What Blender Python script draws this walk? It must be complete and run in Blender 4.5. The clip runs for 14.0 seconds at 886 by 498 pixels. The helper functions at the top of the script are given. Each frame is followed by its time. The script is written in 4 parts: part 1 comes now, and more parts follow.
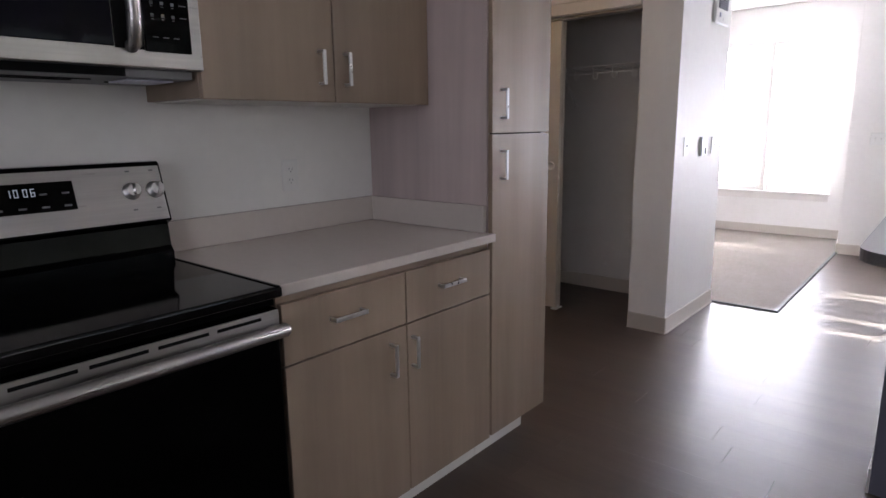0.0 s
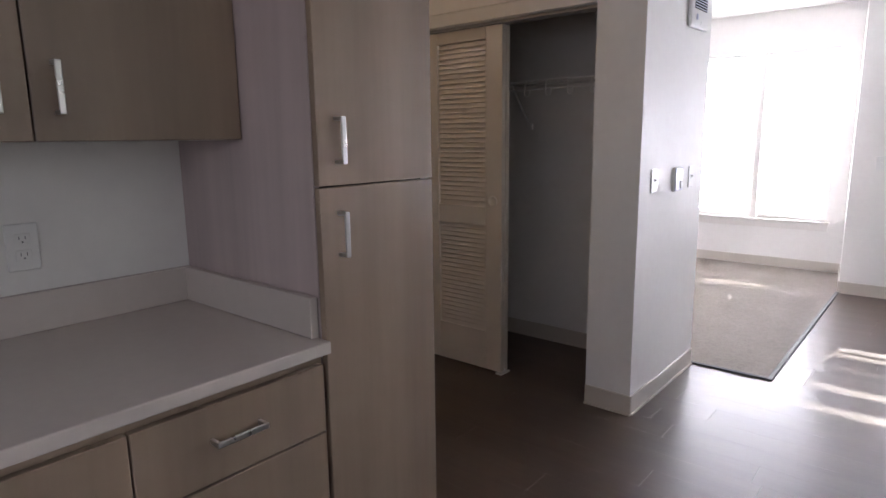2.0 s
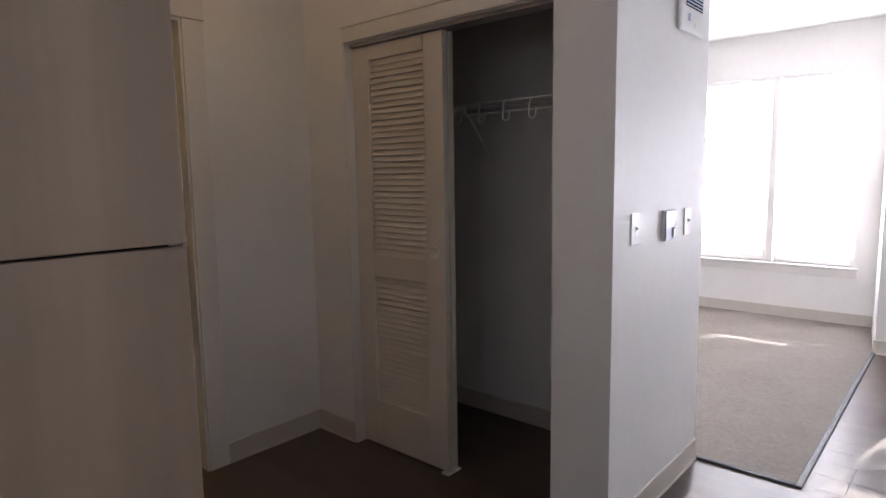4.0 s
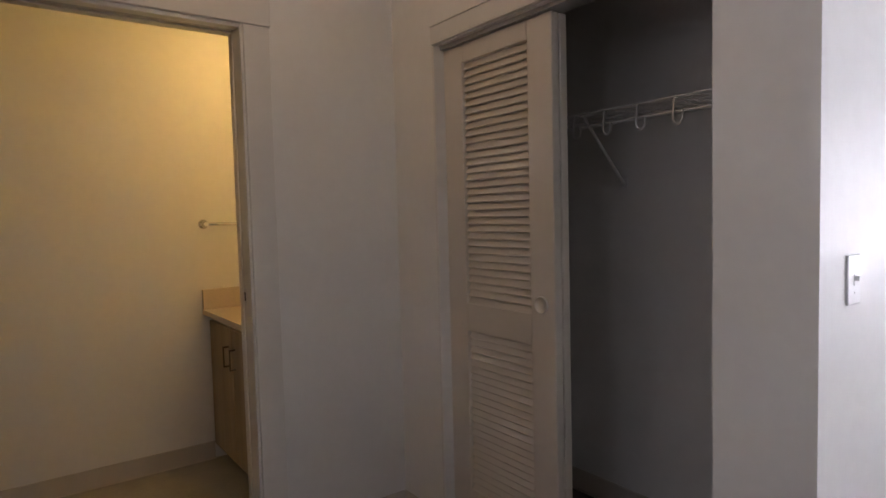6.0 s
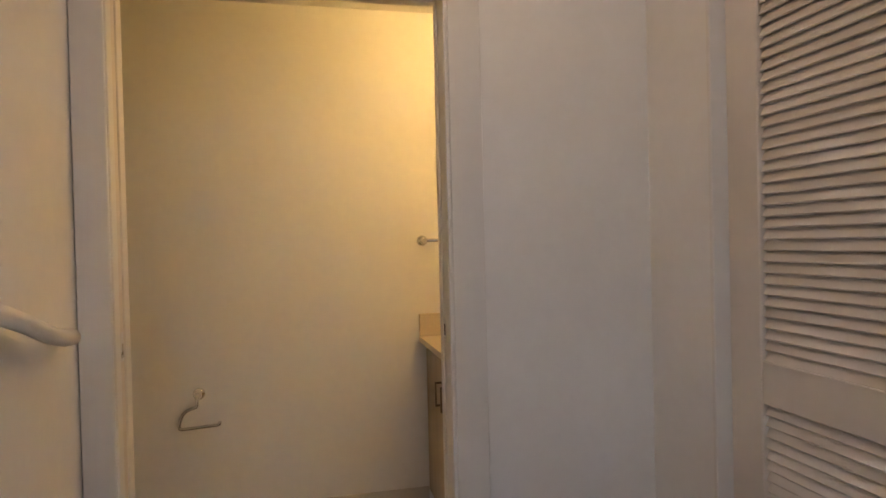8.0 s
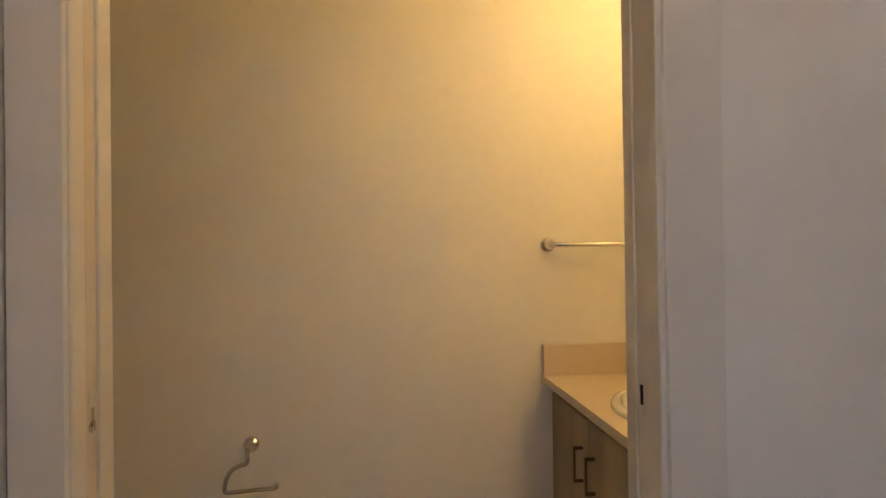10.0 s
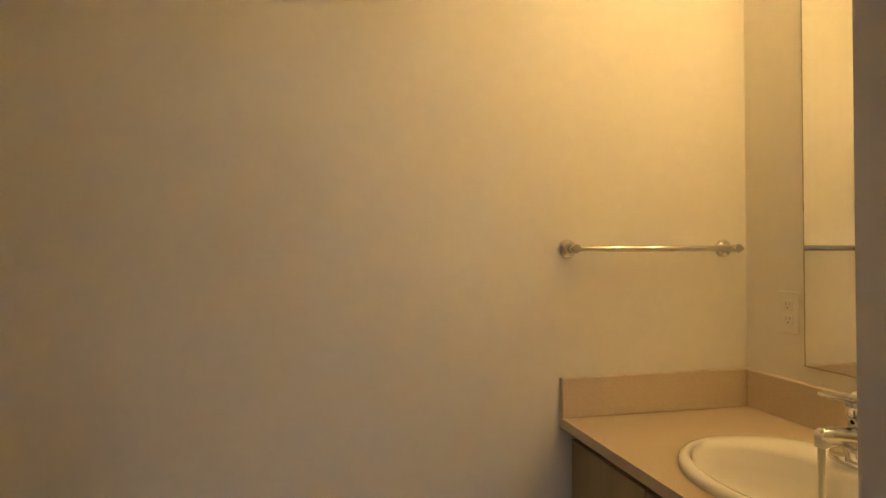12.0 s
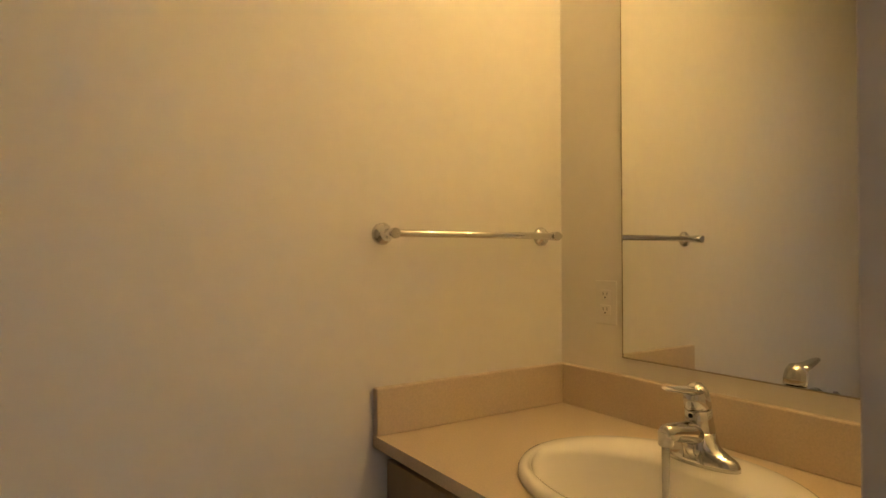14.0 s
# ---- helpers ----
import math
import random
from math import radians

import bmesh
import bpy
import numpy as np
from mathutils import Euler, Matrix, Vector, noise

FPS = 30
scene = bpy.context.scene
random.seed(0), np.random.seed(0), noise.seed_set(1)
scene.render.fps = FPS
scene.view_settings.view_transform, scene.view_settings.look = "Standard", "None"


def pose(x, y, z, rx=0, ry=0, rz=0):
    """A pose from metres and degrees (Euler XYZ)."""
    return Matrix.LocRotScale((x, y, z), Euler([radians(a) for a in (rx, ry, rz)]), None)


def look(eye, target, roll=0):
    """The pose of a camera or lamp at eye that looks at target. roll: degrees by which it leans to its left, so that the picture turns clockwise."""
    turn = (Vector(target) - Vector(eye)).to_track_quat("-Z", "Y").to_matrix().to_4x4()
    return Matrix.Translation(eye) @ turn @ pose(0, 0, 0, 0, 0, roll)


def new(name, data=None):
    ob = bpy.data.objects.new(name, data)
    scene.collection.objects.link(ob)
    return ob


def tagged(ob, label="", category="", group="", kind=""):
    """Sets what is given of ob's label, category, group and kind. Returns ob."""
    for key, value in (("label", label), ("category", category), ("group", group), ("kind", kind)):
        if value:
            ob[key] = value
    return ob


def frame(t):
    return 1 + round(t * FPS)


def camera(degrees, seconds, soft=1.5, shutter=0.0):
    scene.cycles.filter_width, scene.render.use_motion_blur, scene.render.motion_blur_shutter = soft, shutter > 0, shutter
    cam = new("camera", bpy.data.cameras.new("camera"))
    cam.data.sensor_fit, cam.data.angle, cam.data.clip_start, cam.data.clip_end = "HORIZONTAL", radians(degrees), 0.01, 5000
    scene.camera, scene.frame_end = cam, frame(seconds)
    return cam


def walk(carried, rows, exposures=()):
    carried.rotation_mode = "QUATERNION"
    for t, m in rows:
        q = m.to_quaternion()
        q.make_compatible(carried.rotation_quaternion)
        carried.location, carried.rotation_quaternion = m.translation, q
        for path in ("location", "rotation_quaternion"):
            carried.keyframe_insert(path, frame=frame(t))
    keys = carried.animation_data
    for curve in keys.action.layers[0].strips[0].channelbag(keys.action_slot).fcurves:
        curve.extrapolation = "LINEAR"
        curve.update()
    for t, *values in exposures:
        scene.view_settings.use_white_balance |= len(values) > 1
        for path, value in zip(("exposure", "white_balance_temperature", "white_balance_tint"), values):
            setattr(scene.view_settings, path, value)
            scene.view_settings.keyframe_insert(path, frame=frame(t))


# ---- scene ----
PATH = [
    (0, (1.309, -3.653, 1.293), (0.033, -2.163, 0.898), -0.8),
    (0.5, (1.25, -3.436, 1.308), (-0.018, -1.944, 0.899), -0.5),
    (1, (1.21, -3.221, 1.332), (-0.054, -1.725, 0.929), -0.6),
    (1.5, (1.188, -2.977, 1.359), (-0.076, -1.477, 0.974), -0.7),
    (2, (1.121, -2.752, 1.373), (-0.148, -1.249, 1.013), -0.7),
    (2.5, (1.071, -2.54, 1.39), (-0.201, -1.035, 1.051), -0.7),
    (3, (1.038, -2.327, 1.388), (-0.241, -0.819, 1.087), -0.8),
    (5.5, (0.664, -1.508, 1.335), (-0.824, -0.179, 1.192), -1.4),
    (6, (0.564, -1.413, 1.333), (-1.046, -0.231, 1.216), -1.5),
    (6.5, (0.446, -1.327, 1.32), (-1.275, -0.311, 1.231), -1.5),
    (7, (0.321, -1.217, 1.323), (-1.493, -0.379, 1.254), -1.5),
    (7.5, (0.204, -1.116, 1.314), (-1.697, -0.496, 1.264), -1.5),
    (8, (0.032, -1.072, 1.302), (-1.917, -0.623, 1.277), -1.4),
    (10.5, (-0.924, -1.11, 1.28), (-2.914, -0.908, 1.297), -0.7),
    (11, (-1.071, -1.122, 1.297), (-3.058, -0.898, 1.313), -0.9),
    (11.5, (-1.187, -1.172, 1.269), (-3.169, -0.907, 1.319), -0.4),
    (12, (-1.302, -1.206, 1.293), (-3.255, -0.778, 1.313), -0.3),
    (12.5, (-1.431, -1.174, 1.296), (-3.336, -0.565, 1.316), -0.2),
    (13, (-1.526, -1.152, 1.284), (-3.382, -0.407, 1.309), -0.2),
    (13.5, (-1.583, -1.172, 1.271), (-3.353, -0.24, 1.295), -0.1),
    (14, (-1.612, -1.162, 1.258), (-3.287, -0.07, 1.278), -0.2),
]
cam = camera(72.4, 14.0)
EXPOSURES = [(0.0, 2.1), (1.5, 2.02), (3.0, 1.82), (5.5, 1.78), (6.0, 2.1), (6.5, 2.65), (8.0, 2.82), (10.3, 2.72), (11.5, 2.62), (12.5, 2.45), (14.0, 2.4)]
walk(cam, [(t, look(eye, target, roll)) for t, eye, target, roll in PATH], EXPOSURES)

# ---- plan, in metres: x east, y north ----
H_CEIL = 2.58
KIT_W = -0.59          # kitchen wall behind the counter
HALL_W = -1.69         # hall wall with the bathroom opening
BATH_E = -1.81
BATH_W = -2.88
BATH_N = 0.07
BATH_S = -3.2
HALL_S = -1.64
LR_N = 4.27            # window wall of the carpeted room
DIN_N = 3.41           # window wall of the dining side
EAST = 4.2
SOUTH = -6.2
LR_W = -2.6

# ---- light ----
world = bpy.data.worlds.new("sky")
scene.world = world
world.use_nodes = True
wn = world.node_tree
sky = wn.nodes.new("ShaderNodeTexSky")
sky.sky_type = "NISHITA"
sky.sun_disc = False
SUN_WAY = Vector((-0.19, -0.97, -0.50)).normalized()
sky.sun_elevation = math.asin(-SUN_WAY.z)
sky.sun_rotation = math.atan2(-SUN_WAY.x, -SUN_WAY.y)
wn.links.new(sky.outputs["Color"], wn.nodes["Background"].inputs["Color"])
wn.nodes["Background"].inputs["Strength"].default_value = 0.05


def lamp(name, kind, m, energy, color, **more):
    data = bpy.data.lights.new(name, kind)
    data.energy, data.color = energy, color
    ob = new(name, data)
    ob.matrix_world = m
    return ob, data


sun, sun_data = lamp("sun", "SUN", look((1, 12, 8), Vector((1, 12, 8)) + SUN_WAY), 4.2, (1.0, 0.95, 0.88))
sun_data.angle = radians(0.5)


def window_light(name, eye, target, width, height, energy):
    ob, data = lamp(name, "AREA", look(eye, target), energy, (0.845, 0.845, 1.0))
    data.shape, data.size, data.size_y = "RECTANGLE", width, height


window_light("skylight_living", (-0.49, LR_N + 0.42, 1.36), (-0.49, 0, 1.2), 1.6, 1.9, 84)
window_light("skylight_dining", (1.70, DIN_N + 0.42, 1.25), (1.70, 0, 1.05), 1.6, 1.1, 48)
window_light("skylight_east", (EAST + 0.42, -1.5, 1.5), (0, -1.5, 1.3), 2.2, 1.5, 1.2)
window_light("skylight_south", (1.8, SOUTH - 0.01, 1.55), (1.8, 0, 1.3), 1.9, 1.25, 5.4)
for bx in (-2.25, -1.96):
    ob, data = lamp("vanity_bulb_light", "POINT", pose(bx, -0.16, 2.29), 1.12, (1.0, 0.60, 0.195))
    data.shadow_soft_size = 0.03

ob, data = lamp("hall_dome_light", "POINT", pose(-1.02, -0.82, 2.44), 0.58, (1.0, 0.66, 0.38))
data.shadow_soft_size = 0.08


# ---- materials ----
class Mat:
    """A node material with small helpers."""

    def __init__(self, name, color, rough=0.5, metal=0.0, **more):
        self.m = bpy.data.materials.new(name)
        self.m.use_nodes = True
        self.t = self.m.node_tree
        self.b = self.t.nodes["Principled BSDF"]
        self.set(Roughness=rough, Metallic=metal)
        self.b.inputs["Base Color"].default_value = (*color, 1)
        self.color = color
        self.coord = None
        self.ground = False

    def set(self, **kw):
        for k, v in kw.items():
            self.b.inputs[k.replace("_", " ")].default_value = v
        return self

    def node(self, kind, **props):
        n = self.t.nodes.new(kind)
        for k, v in props.items():
            n.inputs[k.replace("_", " ")].default_value = v
        return n

    def link(self, a, b):
        self.t.links.new(a, b)

    def vec(self, scale=(1, 1, 1)):
        if self.coord is None:
            self.coord = self.node("ShaderNodeNewGeometry" if self.ground else "ShaderNodeTexCoord")
        mp = self.node("ShaderNodeMapping")
        mp.inputs["Scale"].default_value = scale
        self.link(self.coord.outputs["Position" if self.ground else "Object"], mp.inputs["Vector"])
        return mp.outputs["Vector"]

    def noise(self, scale, detail=3.0, stretch=(1, 1, 1), rough=0.55):
        n = self.node("ShaderNodeTexNoise", Scale=scale, Detail=detail, Roughness=rough)
        self.link(self.vec(stretch), n.inputs["Vector"])
        return n.outputs["Fac"]

    def ramp(self, fac, lo, hi, a=0.3, b=0.7):
        r = self.node("ShaderNodeMapRange")
        for k, v in (("From Min", a), ("From Max", b), ("To Min", lo), ("To Max", hi)):
            r.inputs[k].default_value = v
        self.link(fac, r.inputs["Value"])
        return r.outputs["Result"]

    def shade(self, *factors):
        """Multiplies the base colour by each factor."""
        src = None
        for f in factors:
            mix = self.node("ShaderNodeMix")
            mix.data_type, mix.blend_type = "RGBA", "MULTIPLY"
            mix.inputs[0].default_value = 1.0
            if src is None:
                mix.inputs[6].default_value = (*self.color, 1)
            else:
                self.link(src, mix.inputs[6])
            self.link(f, mix.inputs[7])
            src = mix.outputs[2]
        self.link(src, self.b.inputs["Base Color"])
        return self

    def gloss(self, fac):
        self.link(fac, self.b.inputs["Roughness"])
        return self

    def bump(self, fac, strength=0.2, distance=0.002):
        n = self.node("ShaderNodeBump", Strength=strength, Distance=distance)
        self.link(fac, n.inputs["Height"])
        self.link(n.outputs["Normal"], self.b.inputs["Normal"])
        return self

    def each(self, lo, hi):
        n = self.node("ShaderNodeObjectInfo")
        return self.ramp(n.outputs["Random"], lo, hi, 0, 1)


def painted(name, color, rough=0.55):
    k = Mat(name, color, rough)
    k.shade(k.ramp(k.noise(1.3, 4), 0.96, 1.02), k.ramp(k.noise(24, 2), 0.985, 1.01))
    k.gloss(k.ramp(k.noise(5, 3), rough - 0.06, rough + 0.06))
    k.bump(k.noise(260, 2), 0.12, 0.0015)
    return k.m


def laminate(name, color, stretch, rough=0.42):
    k = Mat(name, color, rough)
    k.shade(k.ramp(k.noise(6, 4, stretch), 0.84, 1.12), k.ramp(k.noise(45, 3, stretch), 0.965, 1.025),
            k.ramp(k.noise(2.6, 5, stretch, 0.65), 0.82, 1.12), k.each(0.96, 1.04))
    k.gloss(k.ramp(k.noise(30, 3, stretch), rough - 0.05, rough + 0.08))
    k.bump(k.noise(90, 3, stretch), 0.10, 0.0008)
    return k.m


def metal(name, color, rough, stretch=None):
    k = Mat(name, color, rough, 1.0)
    if stretch:
        k.gloss(k.ramp(k.noise(120, 3, stretch), rough - 0.07, rough + 0.09))
        k.shade(k.ramp(k.noise(90, 2, stretch), 0.92, 1.04))
        k.bump(k.noise(300, 2, stretch), 0.06, 0.0005)
    else:
        k.gloss(k.ramp(k.noise(30, 3), max(0.02, rough - 0.04), rough + 0.06))
    return k.m


M_WALL = painted("wall_paint", (0.80, 0.78, 0.75))
M_CEIL = painted("ceiling_paint", (0.82, 0.81, 0.79), 0.7)
M_TRIM = painted("trim_paint", (0.74, 0.71, 0.67), 0.38)
M_BASE = painted("vinyl_base", (0.56, 0.51, 0.45), 0.45)
M_TOE = painted("toe_paint", (0.72, 0.70, 0.67), 0.5)
M_DOOR = painted("louvre_paint", (0.68, 0.62, 0.545), 0.42)
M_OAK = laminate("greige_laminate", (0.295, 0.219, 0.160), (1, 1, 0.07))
# pantry panel: its own paler tone plus cool window light put into the colour
M_OAK_LIT = laminate("greige_laminate_panel_lit", (0.50, 0.41, 0.395), (1, 1, 0.05))
M_VANITY = laminate("tan_laminate", (0.40, 0.30, 0.175), (1, 1, 0.07))
M_CAB_IN = painted("cabinet_inside", (0.60, 0.57, 0.53), 0.5)
M_STEEL = metal("brushed_steel", (0.44, 0.42, 0.41), 0.34, (1, 0.03, 1))
M_STEELV = metal("brushed_steel_plain", (0.50, 0.49, 0.48), 0.35, (1, 0.05, 1))
M_NICKEL = metal("satin_nickel", (0.68, 0.67, 0.66), 0.30)
M_PULL = metal("dull_nickel", (0.78, 0.75, 0.70), 0.55)
M_BRONZE = metal("nickel_warm", (0.45, 0.40, 0.32), 0.3)
M_PULLD = metal("dark_bronze", (0.16, 0.12, 0.08), 0.35)
M_CHROME = metal("chrome", (0.70, 0.70, 0.71), 0.09)
M_ALU = painted("grey_strip", (0.085, 0.085, 0.09), 0.6)
M_PLASTIC = painted("white_plastic", (0.78, 0.77, 0.75), 0.3)
M_PLASTICB = painted("grey_plastic", (0.58, 0.60, 0.72), 0.35)
M_DARK = Mat("dark_gap", (0.004, 0.004, 0.004), 0.7).set(Specular_IOR_Level=0.1).m
M_BLACK = Mat("black_enamel", (0.002, 0.002, 0.002), 0.12).set(Specular_IOR_Level=0.08).m
k = Mat("black_glass", (0.001, 0.001, 0.001), 0.05).set(Specular_IOR_Level=0.06)
k.gloss(k.ramp(k.noise(14, 3), 0.03, 0.10))
M_GLASSB = k.m
k = Mat("cooktop_glass", (0.003, 0.003, 0.003), 0.06).set(Specular_IOR_Level=0.3)
k.gloss(k.ramp(k.noise(9, 4), 0.035, 0.085))
M_MWGLASS = Mat("microwave_glass", (0.003, 0.003, 0.006), 0.04).set(Specular_IOR_Level=0.1).m
M_COOK = k.m
M_PRINT = Mat("grey_print", (0.13, 0.13, 0.14), 0.5).m
k = Mat("clock_digits", (0.1, 0.1, 0.1), 0.5)
k.set(Emission_Color=(0.72, 0.80, 1.0, 1), Emission_Strength=0.06)
M_DIGIT = k.m
k = Mat("lamp_shade_glass", (0.9, 0.85, 0.75), 0.4)
k.set(Emission_Color=(1.0, 0.72, 0.45, 1), Emission_Strength=0.5)
M_SHADE = k.m

k = Mat("quartz_top", (0.61, 0.545, 0.50), 0.25)
k.shade(k.ramp(k.noise(40, 2), 0.985, 1.012), k.ramp(k.noise(3, 3), 0.985, 1.01))
M_QUARTZ = k.m
k = Mat("beige_vanity_top", (0.63, 0.53, 0.42), 0.35)
k.shade(k.ramp(k.noise(220, 2), 0.92, 1.05), k.ramp(k.noise(4, 3), 0.97, 1.02))
M_VANTOP = k.m
k = Mat("island_top", (0.16, 0.16, 0.17), 0.3)
k.shade(k.ramp(k.noise(200, 2), 0.85, 1.15))
M_ISLTOP = k.m
M_UNDER = painted("underside_paint", (0.20, 0.20, 0.21), 0.5)
M_ISLBASE = painted("island_paint", (0.13, 0.13, 0.17), 0.45)
k = Mat("porcelain", (0.90, 0.89, 0.89), 0.12)
k.set(Coat_Weight=0.4)
M_PORC = k.m

k = Mat("vinyl_plank", (0.085, 0.060, 0.047), 0.30)
k.ground = True
k.set(Specular_IOR_Level=0.38)
k.shade(k.ramp(k.noise(7, 5, (0.10, 1, 1)), 0.84, 1.14), k.ramp(k.noise(50, 3, (0.06, 1, 1)), 0.93, 1.06), k.each(0.94, 1.06))
k.gloss(k.ramp(k.noise(2.0, 2), 0.31, 0.38, 0.0, 1.0))
k.bump(k.noise(70, 3, (0.08, 1, 1)), 0.10, 0.0008)
M_PLANK = k.m
M_SUB = Mat("floor_joint", (0.035, 0.027, 0.022), 0.7).m
k = Mat("bath_sheet_floor", (0.36, 0.33, 0.28), 0.4)
k.shade(k.ramp(k.noise(5, 5), 0.85, 1.1), k.ramp(k.noise(90, 2), 0.93, 1.05))
M_BATHFLOOR = k.m
k = Mat("loop_carpet", (0.27, 0.235, 0.205), 0.95)
k.shade(k.ramp(k.noise(420, 2), 0.62, 1.3), k.ramp(k.noise(38, 3), 0.86, 1.1), k.ramp(k.noise(2.5, 4), 0.92, 1.06))
k.bump(k.noise(330, 3), 0.8, 0.006)
M_CARPET = k.m

k = Mat("mirror_silver", (0.90, 0.91, 0.89), 0.012, 1.0)
M_MIRROR = k.m
k = Mat("window_glass", (1, 1, 1), 0.0)
k.set(Transmission_Weight=1.0, IOR=1.02)
M_PANE = k.m
k = Mat("running_water", (0.93, 0.94, 0.95), 0.25)
k.set(Transmission_Weight=0.45, IOR=1.33)
M_WATER = k.m
k = Mat("blind_slat", (0.84, 0.83, 0.81), 0.5)
k.set(Subsurface_Weight=0.0)
M_BLIND = k.m
k = Mat("grass", (0.07, 0.10, 0.04), 0.9)
k.shade(k.ramp(k.noise(0.4, 5), 0.6, 1.3))
M_GROUND = k.m

# ---- building helpers ----
ORIGIN = {}


def slab(bm, x0, x1, y0, y1, z0, z1, bevel=0.0, seg=1):
    """Adds a box to bm, with softened edges."""
    r = bmesh.ops.create_cube(bm, size=1.0)
    vs = r["verts"]
    m = Matrix.Translation(((x0 + x1) / 2, (y0 + y1) / 2, (z0 + z1) / 2)) @ Matrix.Diagonal((x1 - x0, y1 - y0, z1 - z0, 1))
    bmesh.ops.transform(bm, matrix=m, verts=vs)
    if bevel:
        es = {e for v in vs for e in v.link_edges}
        bmesh.ops.bevel(bm, geom=list(es), offset=bevel, segments=seg, affect="EDGES", profile=0.5)
    return bm


def box(*args, **kw):
    return slab(bmesh.new(), *args, **kw)


def tube(bm, pts, r, n=10, cap=True, radii=None):
    """A round bar along a line of points."""
    pts = [Vector(p) for p in pts]
    rings = []
    up = None
    for i, p in enumerate(pts):
        d = (pts[min(i + 1, len(pts) - 1)] - pts[max(i - 1, 0)]).normalized()
        if up is None:
            up = Vector((0, 0, 1)) if abs(d.z) < 0.9 else Vector((1, 0, 0))
        a = d.cross(up).normalized()
        b = a.cross(d).normalized()
        up = b
        rr = radii[i] if radii else r
        rings.append([bm.verts.new(p + a * rr * math.cos(2 * math.pi * k / n) + b * rr * math.sin(2 * math.pi * k / n)) for k in range(n)])
    for u, v in zip(rings, rings[1:]):
        for k in range(n):
            f = bm.faces.new((u[k], u[(k + 1) % n], v[(k + 1) % n], v[k]))
            f.smooth = True
    if cap:
        bm.faces.new(rings[0][::-1])
        bm.faces.new(rings[-1])
    return bm


def lathe(bm, profile, centre, axis="z", n=24, sx=1.0, sy=1.0):
    """Turns a profile of (radius, height) round an axis through centre."""
    c = Vector(centre)
    rings = []
    for r, h in profile:
        ring = []
        for k in range(n):
            u, v = r * sx * math.cos(2 * math.pi * k / n), r * sy * math.sin(2 * math.pi * k / n)
            off = {"z": (u, v, h), "x": (h, u, v), "y": (v, h, u)}[axis]
            ring.append(bm.verts.new(c + Vector(off)))
        rings.append(ring)
    for a, b in zip(rings, rings[1:]):
        for k in range(n):
            f = bm.faces.new((a[k], a[(k + 1) % n], b[(k + 1) % n], b[k]))
            f.smooth = True
    bm.faces.new(rings[0][::-1])
    bm.faces.new(rings[-1])
    return bm


def arc(c, r, a0, a1, n, plane="xz", third=0.0):
    out = []
    for i in range(n + 1):
        a = radians(a0 + (a1 - a0) * i / n)
        u, v = c[0] + r * math.cos(a), c[1] + r * math.sin(a)
        out.append({"xz": (u, third, v), "yz": (third, u, v), "xy": (u, v, third)}[plane])
    return out


def finish(name, bm, material, parent=None, label="", origin=(0, 0, 0)):
    bmesh.ops.recalc_face_normals(bm, faces=bm.faces)
    bmesh.ops.translate(bm, verts=bm.verts, vec=-Vector(origin))
    me = bpy.data.meshes.new(name)
    bm.to_mesh(me)
    bm.free()
    me.materials.append(material)
    ob = new(name, me)
    if parent is not None:
        ob.parent = parent
    if label:
        ob["label"] = label
    return ob


def thing(name, at, label, category, group="", kind=""):
    """An empty at a thing's base, for its parts."""
    ob = new(name)
    ob.location = at
    ob.empty_display_size = 0.1
    ORIGIN[ob] = Vector(at)
    return tagged(ob, label, category, group, kind)


def part(name, bm, material, parent, label=""):
    ob = finish(name, bm, material, parent, label, ORIGIN[parent])
    ORIGIN[ob] = ORIGIN[parent]
    return ob


def setting(name, bm, material, label, category):
    ob = finish(name, bm, material)
    ORIGIN[ob] = Vector((0, 0, 0))
    return tagged(ob, label, category, "", "structure")


def wall(name, along, u0, u1, t0, t1, z1=H_CEIL, holes=(), label="", material=None):
    """A wall that runs along x or y from u0 to u1, between the faces t0 and t1, with openings (u0, u1, z0, z1)."""
    us = sorted({u0, u1, *(h[0] for h in holes), *(h[1] for h in holes)})
    zs = sorted({0.0, z1, *(h[2] for h in holes), *(h[3] for h in holes)})
    bm = bmesh.new()
    for a, b in zip(us, us[1:]):
        for c, d in zip(zs, zs[1:]):
            mu, mz = (a + b) / 2, (c + d) / 2
            if any(h[0] < mu < h[1] and h[2] < mz < h[3] for h in holes):
                continue
            slab(bm, a, b, t0, t1, c, d) if along == "x" else slab(bm, t0, t1, a, b, c, d)
    bmesh.ops.remove_doubles(bm, verts=bm.verts, dist=1e-5)
    return setting(name, bm, material or M_WALL, label or "off-white painted drywall wall", "wall")


# ---- walls ----
BATH_OPEN = (-1.569, -0.640, 0.0, 2.050)
CLOSET_OPEN = (-1.375, -0.241, 0.0, 1.985)
WIN_LR = (-1.16, 0.18, 0.505, 2.19)
WIN_DIN = (0.97, 2.42, 0.82, 1.62)
WIN_EAST = (-2.5, -0.5, 0.9, 2.2)
WIN_SOUTH = (0.8, 2.8, 0.9, 2.2)
wall("wall_kitchen", "y", SOUTH, -1.505, KIT_W - 0.12, KIT_W)
wall("wall_hall_south", "x", HALL_W, KIT_W - 0.12, HALL_S - 0.12, HALL_S)
wall("wall_hall_west", "y", BATH_S, 0.0, BATH_E, HALL_W, holes=[BATH_OPEN])
wall("wall_closet_front", "x", BATH_E, 0.0, 0.0, 0.115, holes=[CLOSET_OPEN])
wall("wall_closet_side", "y", 0.115, 0.76, -0.115, 0.0)
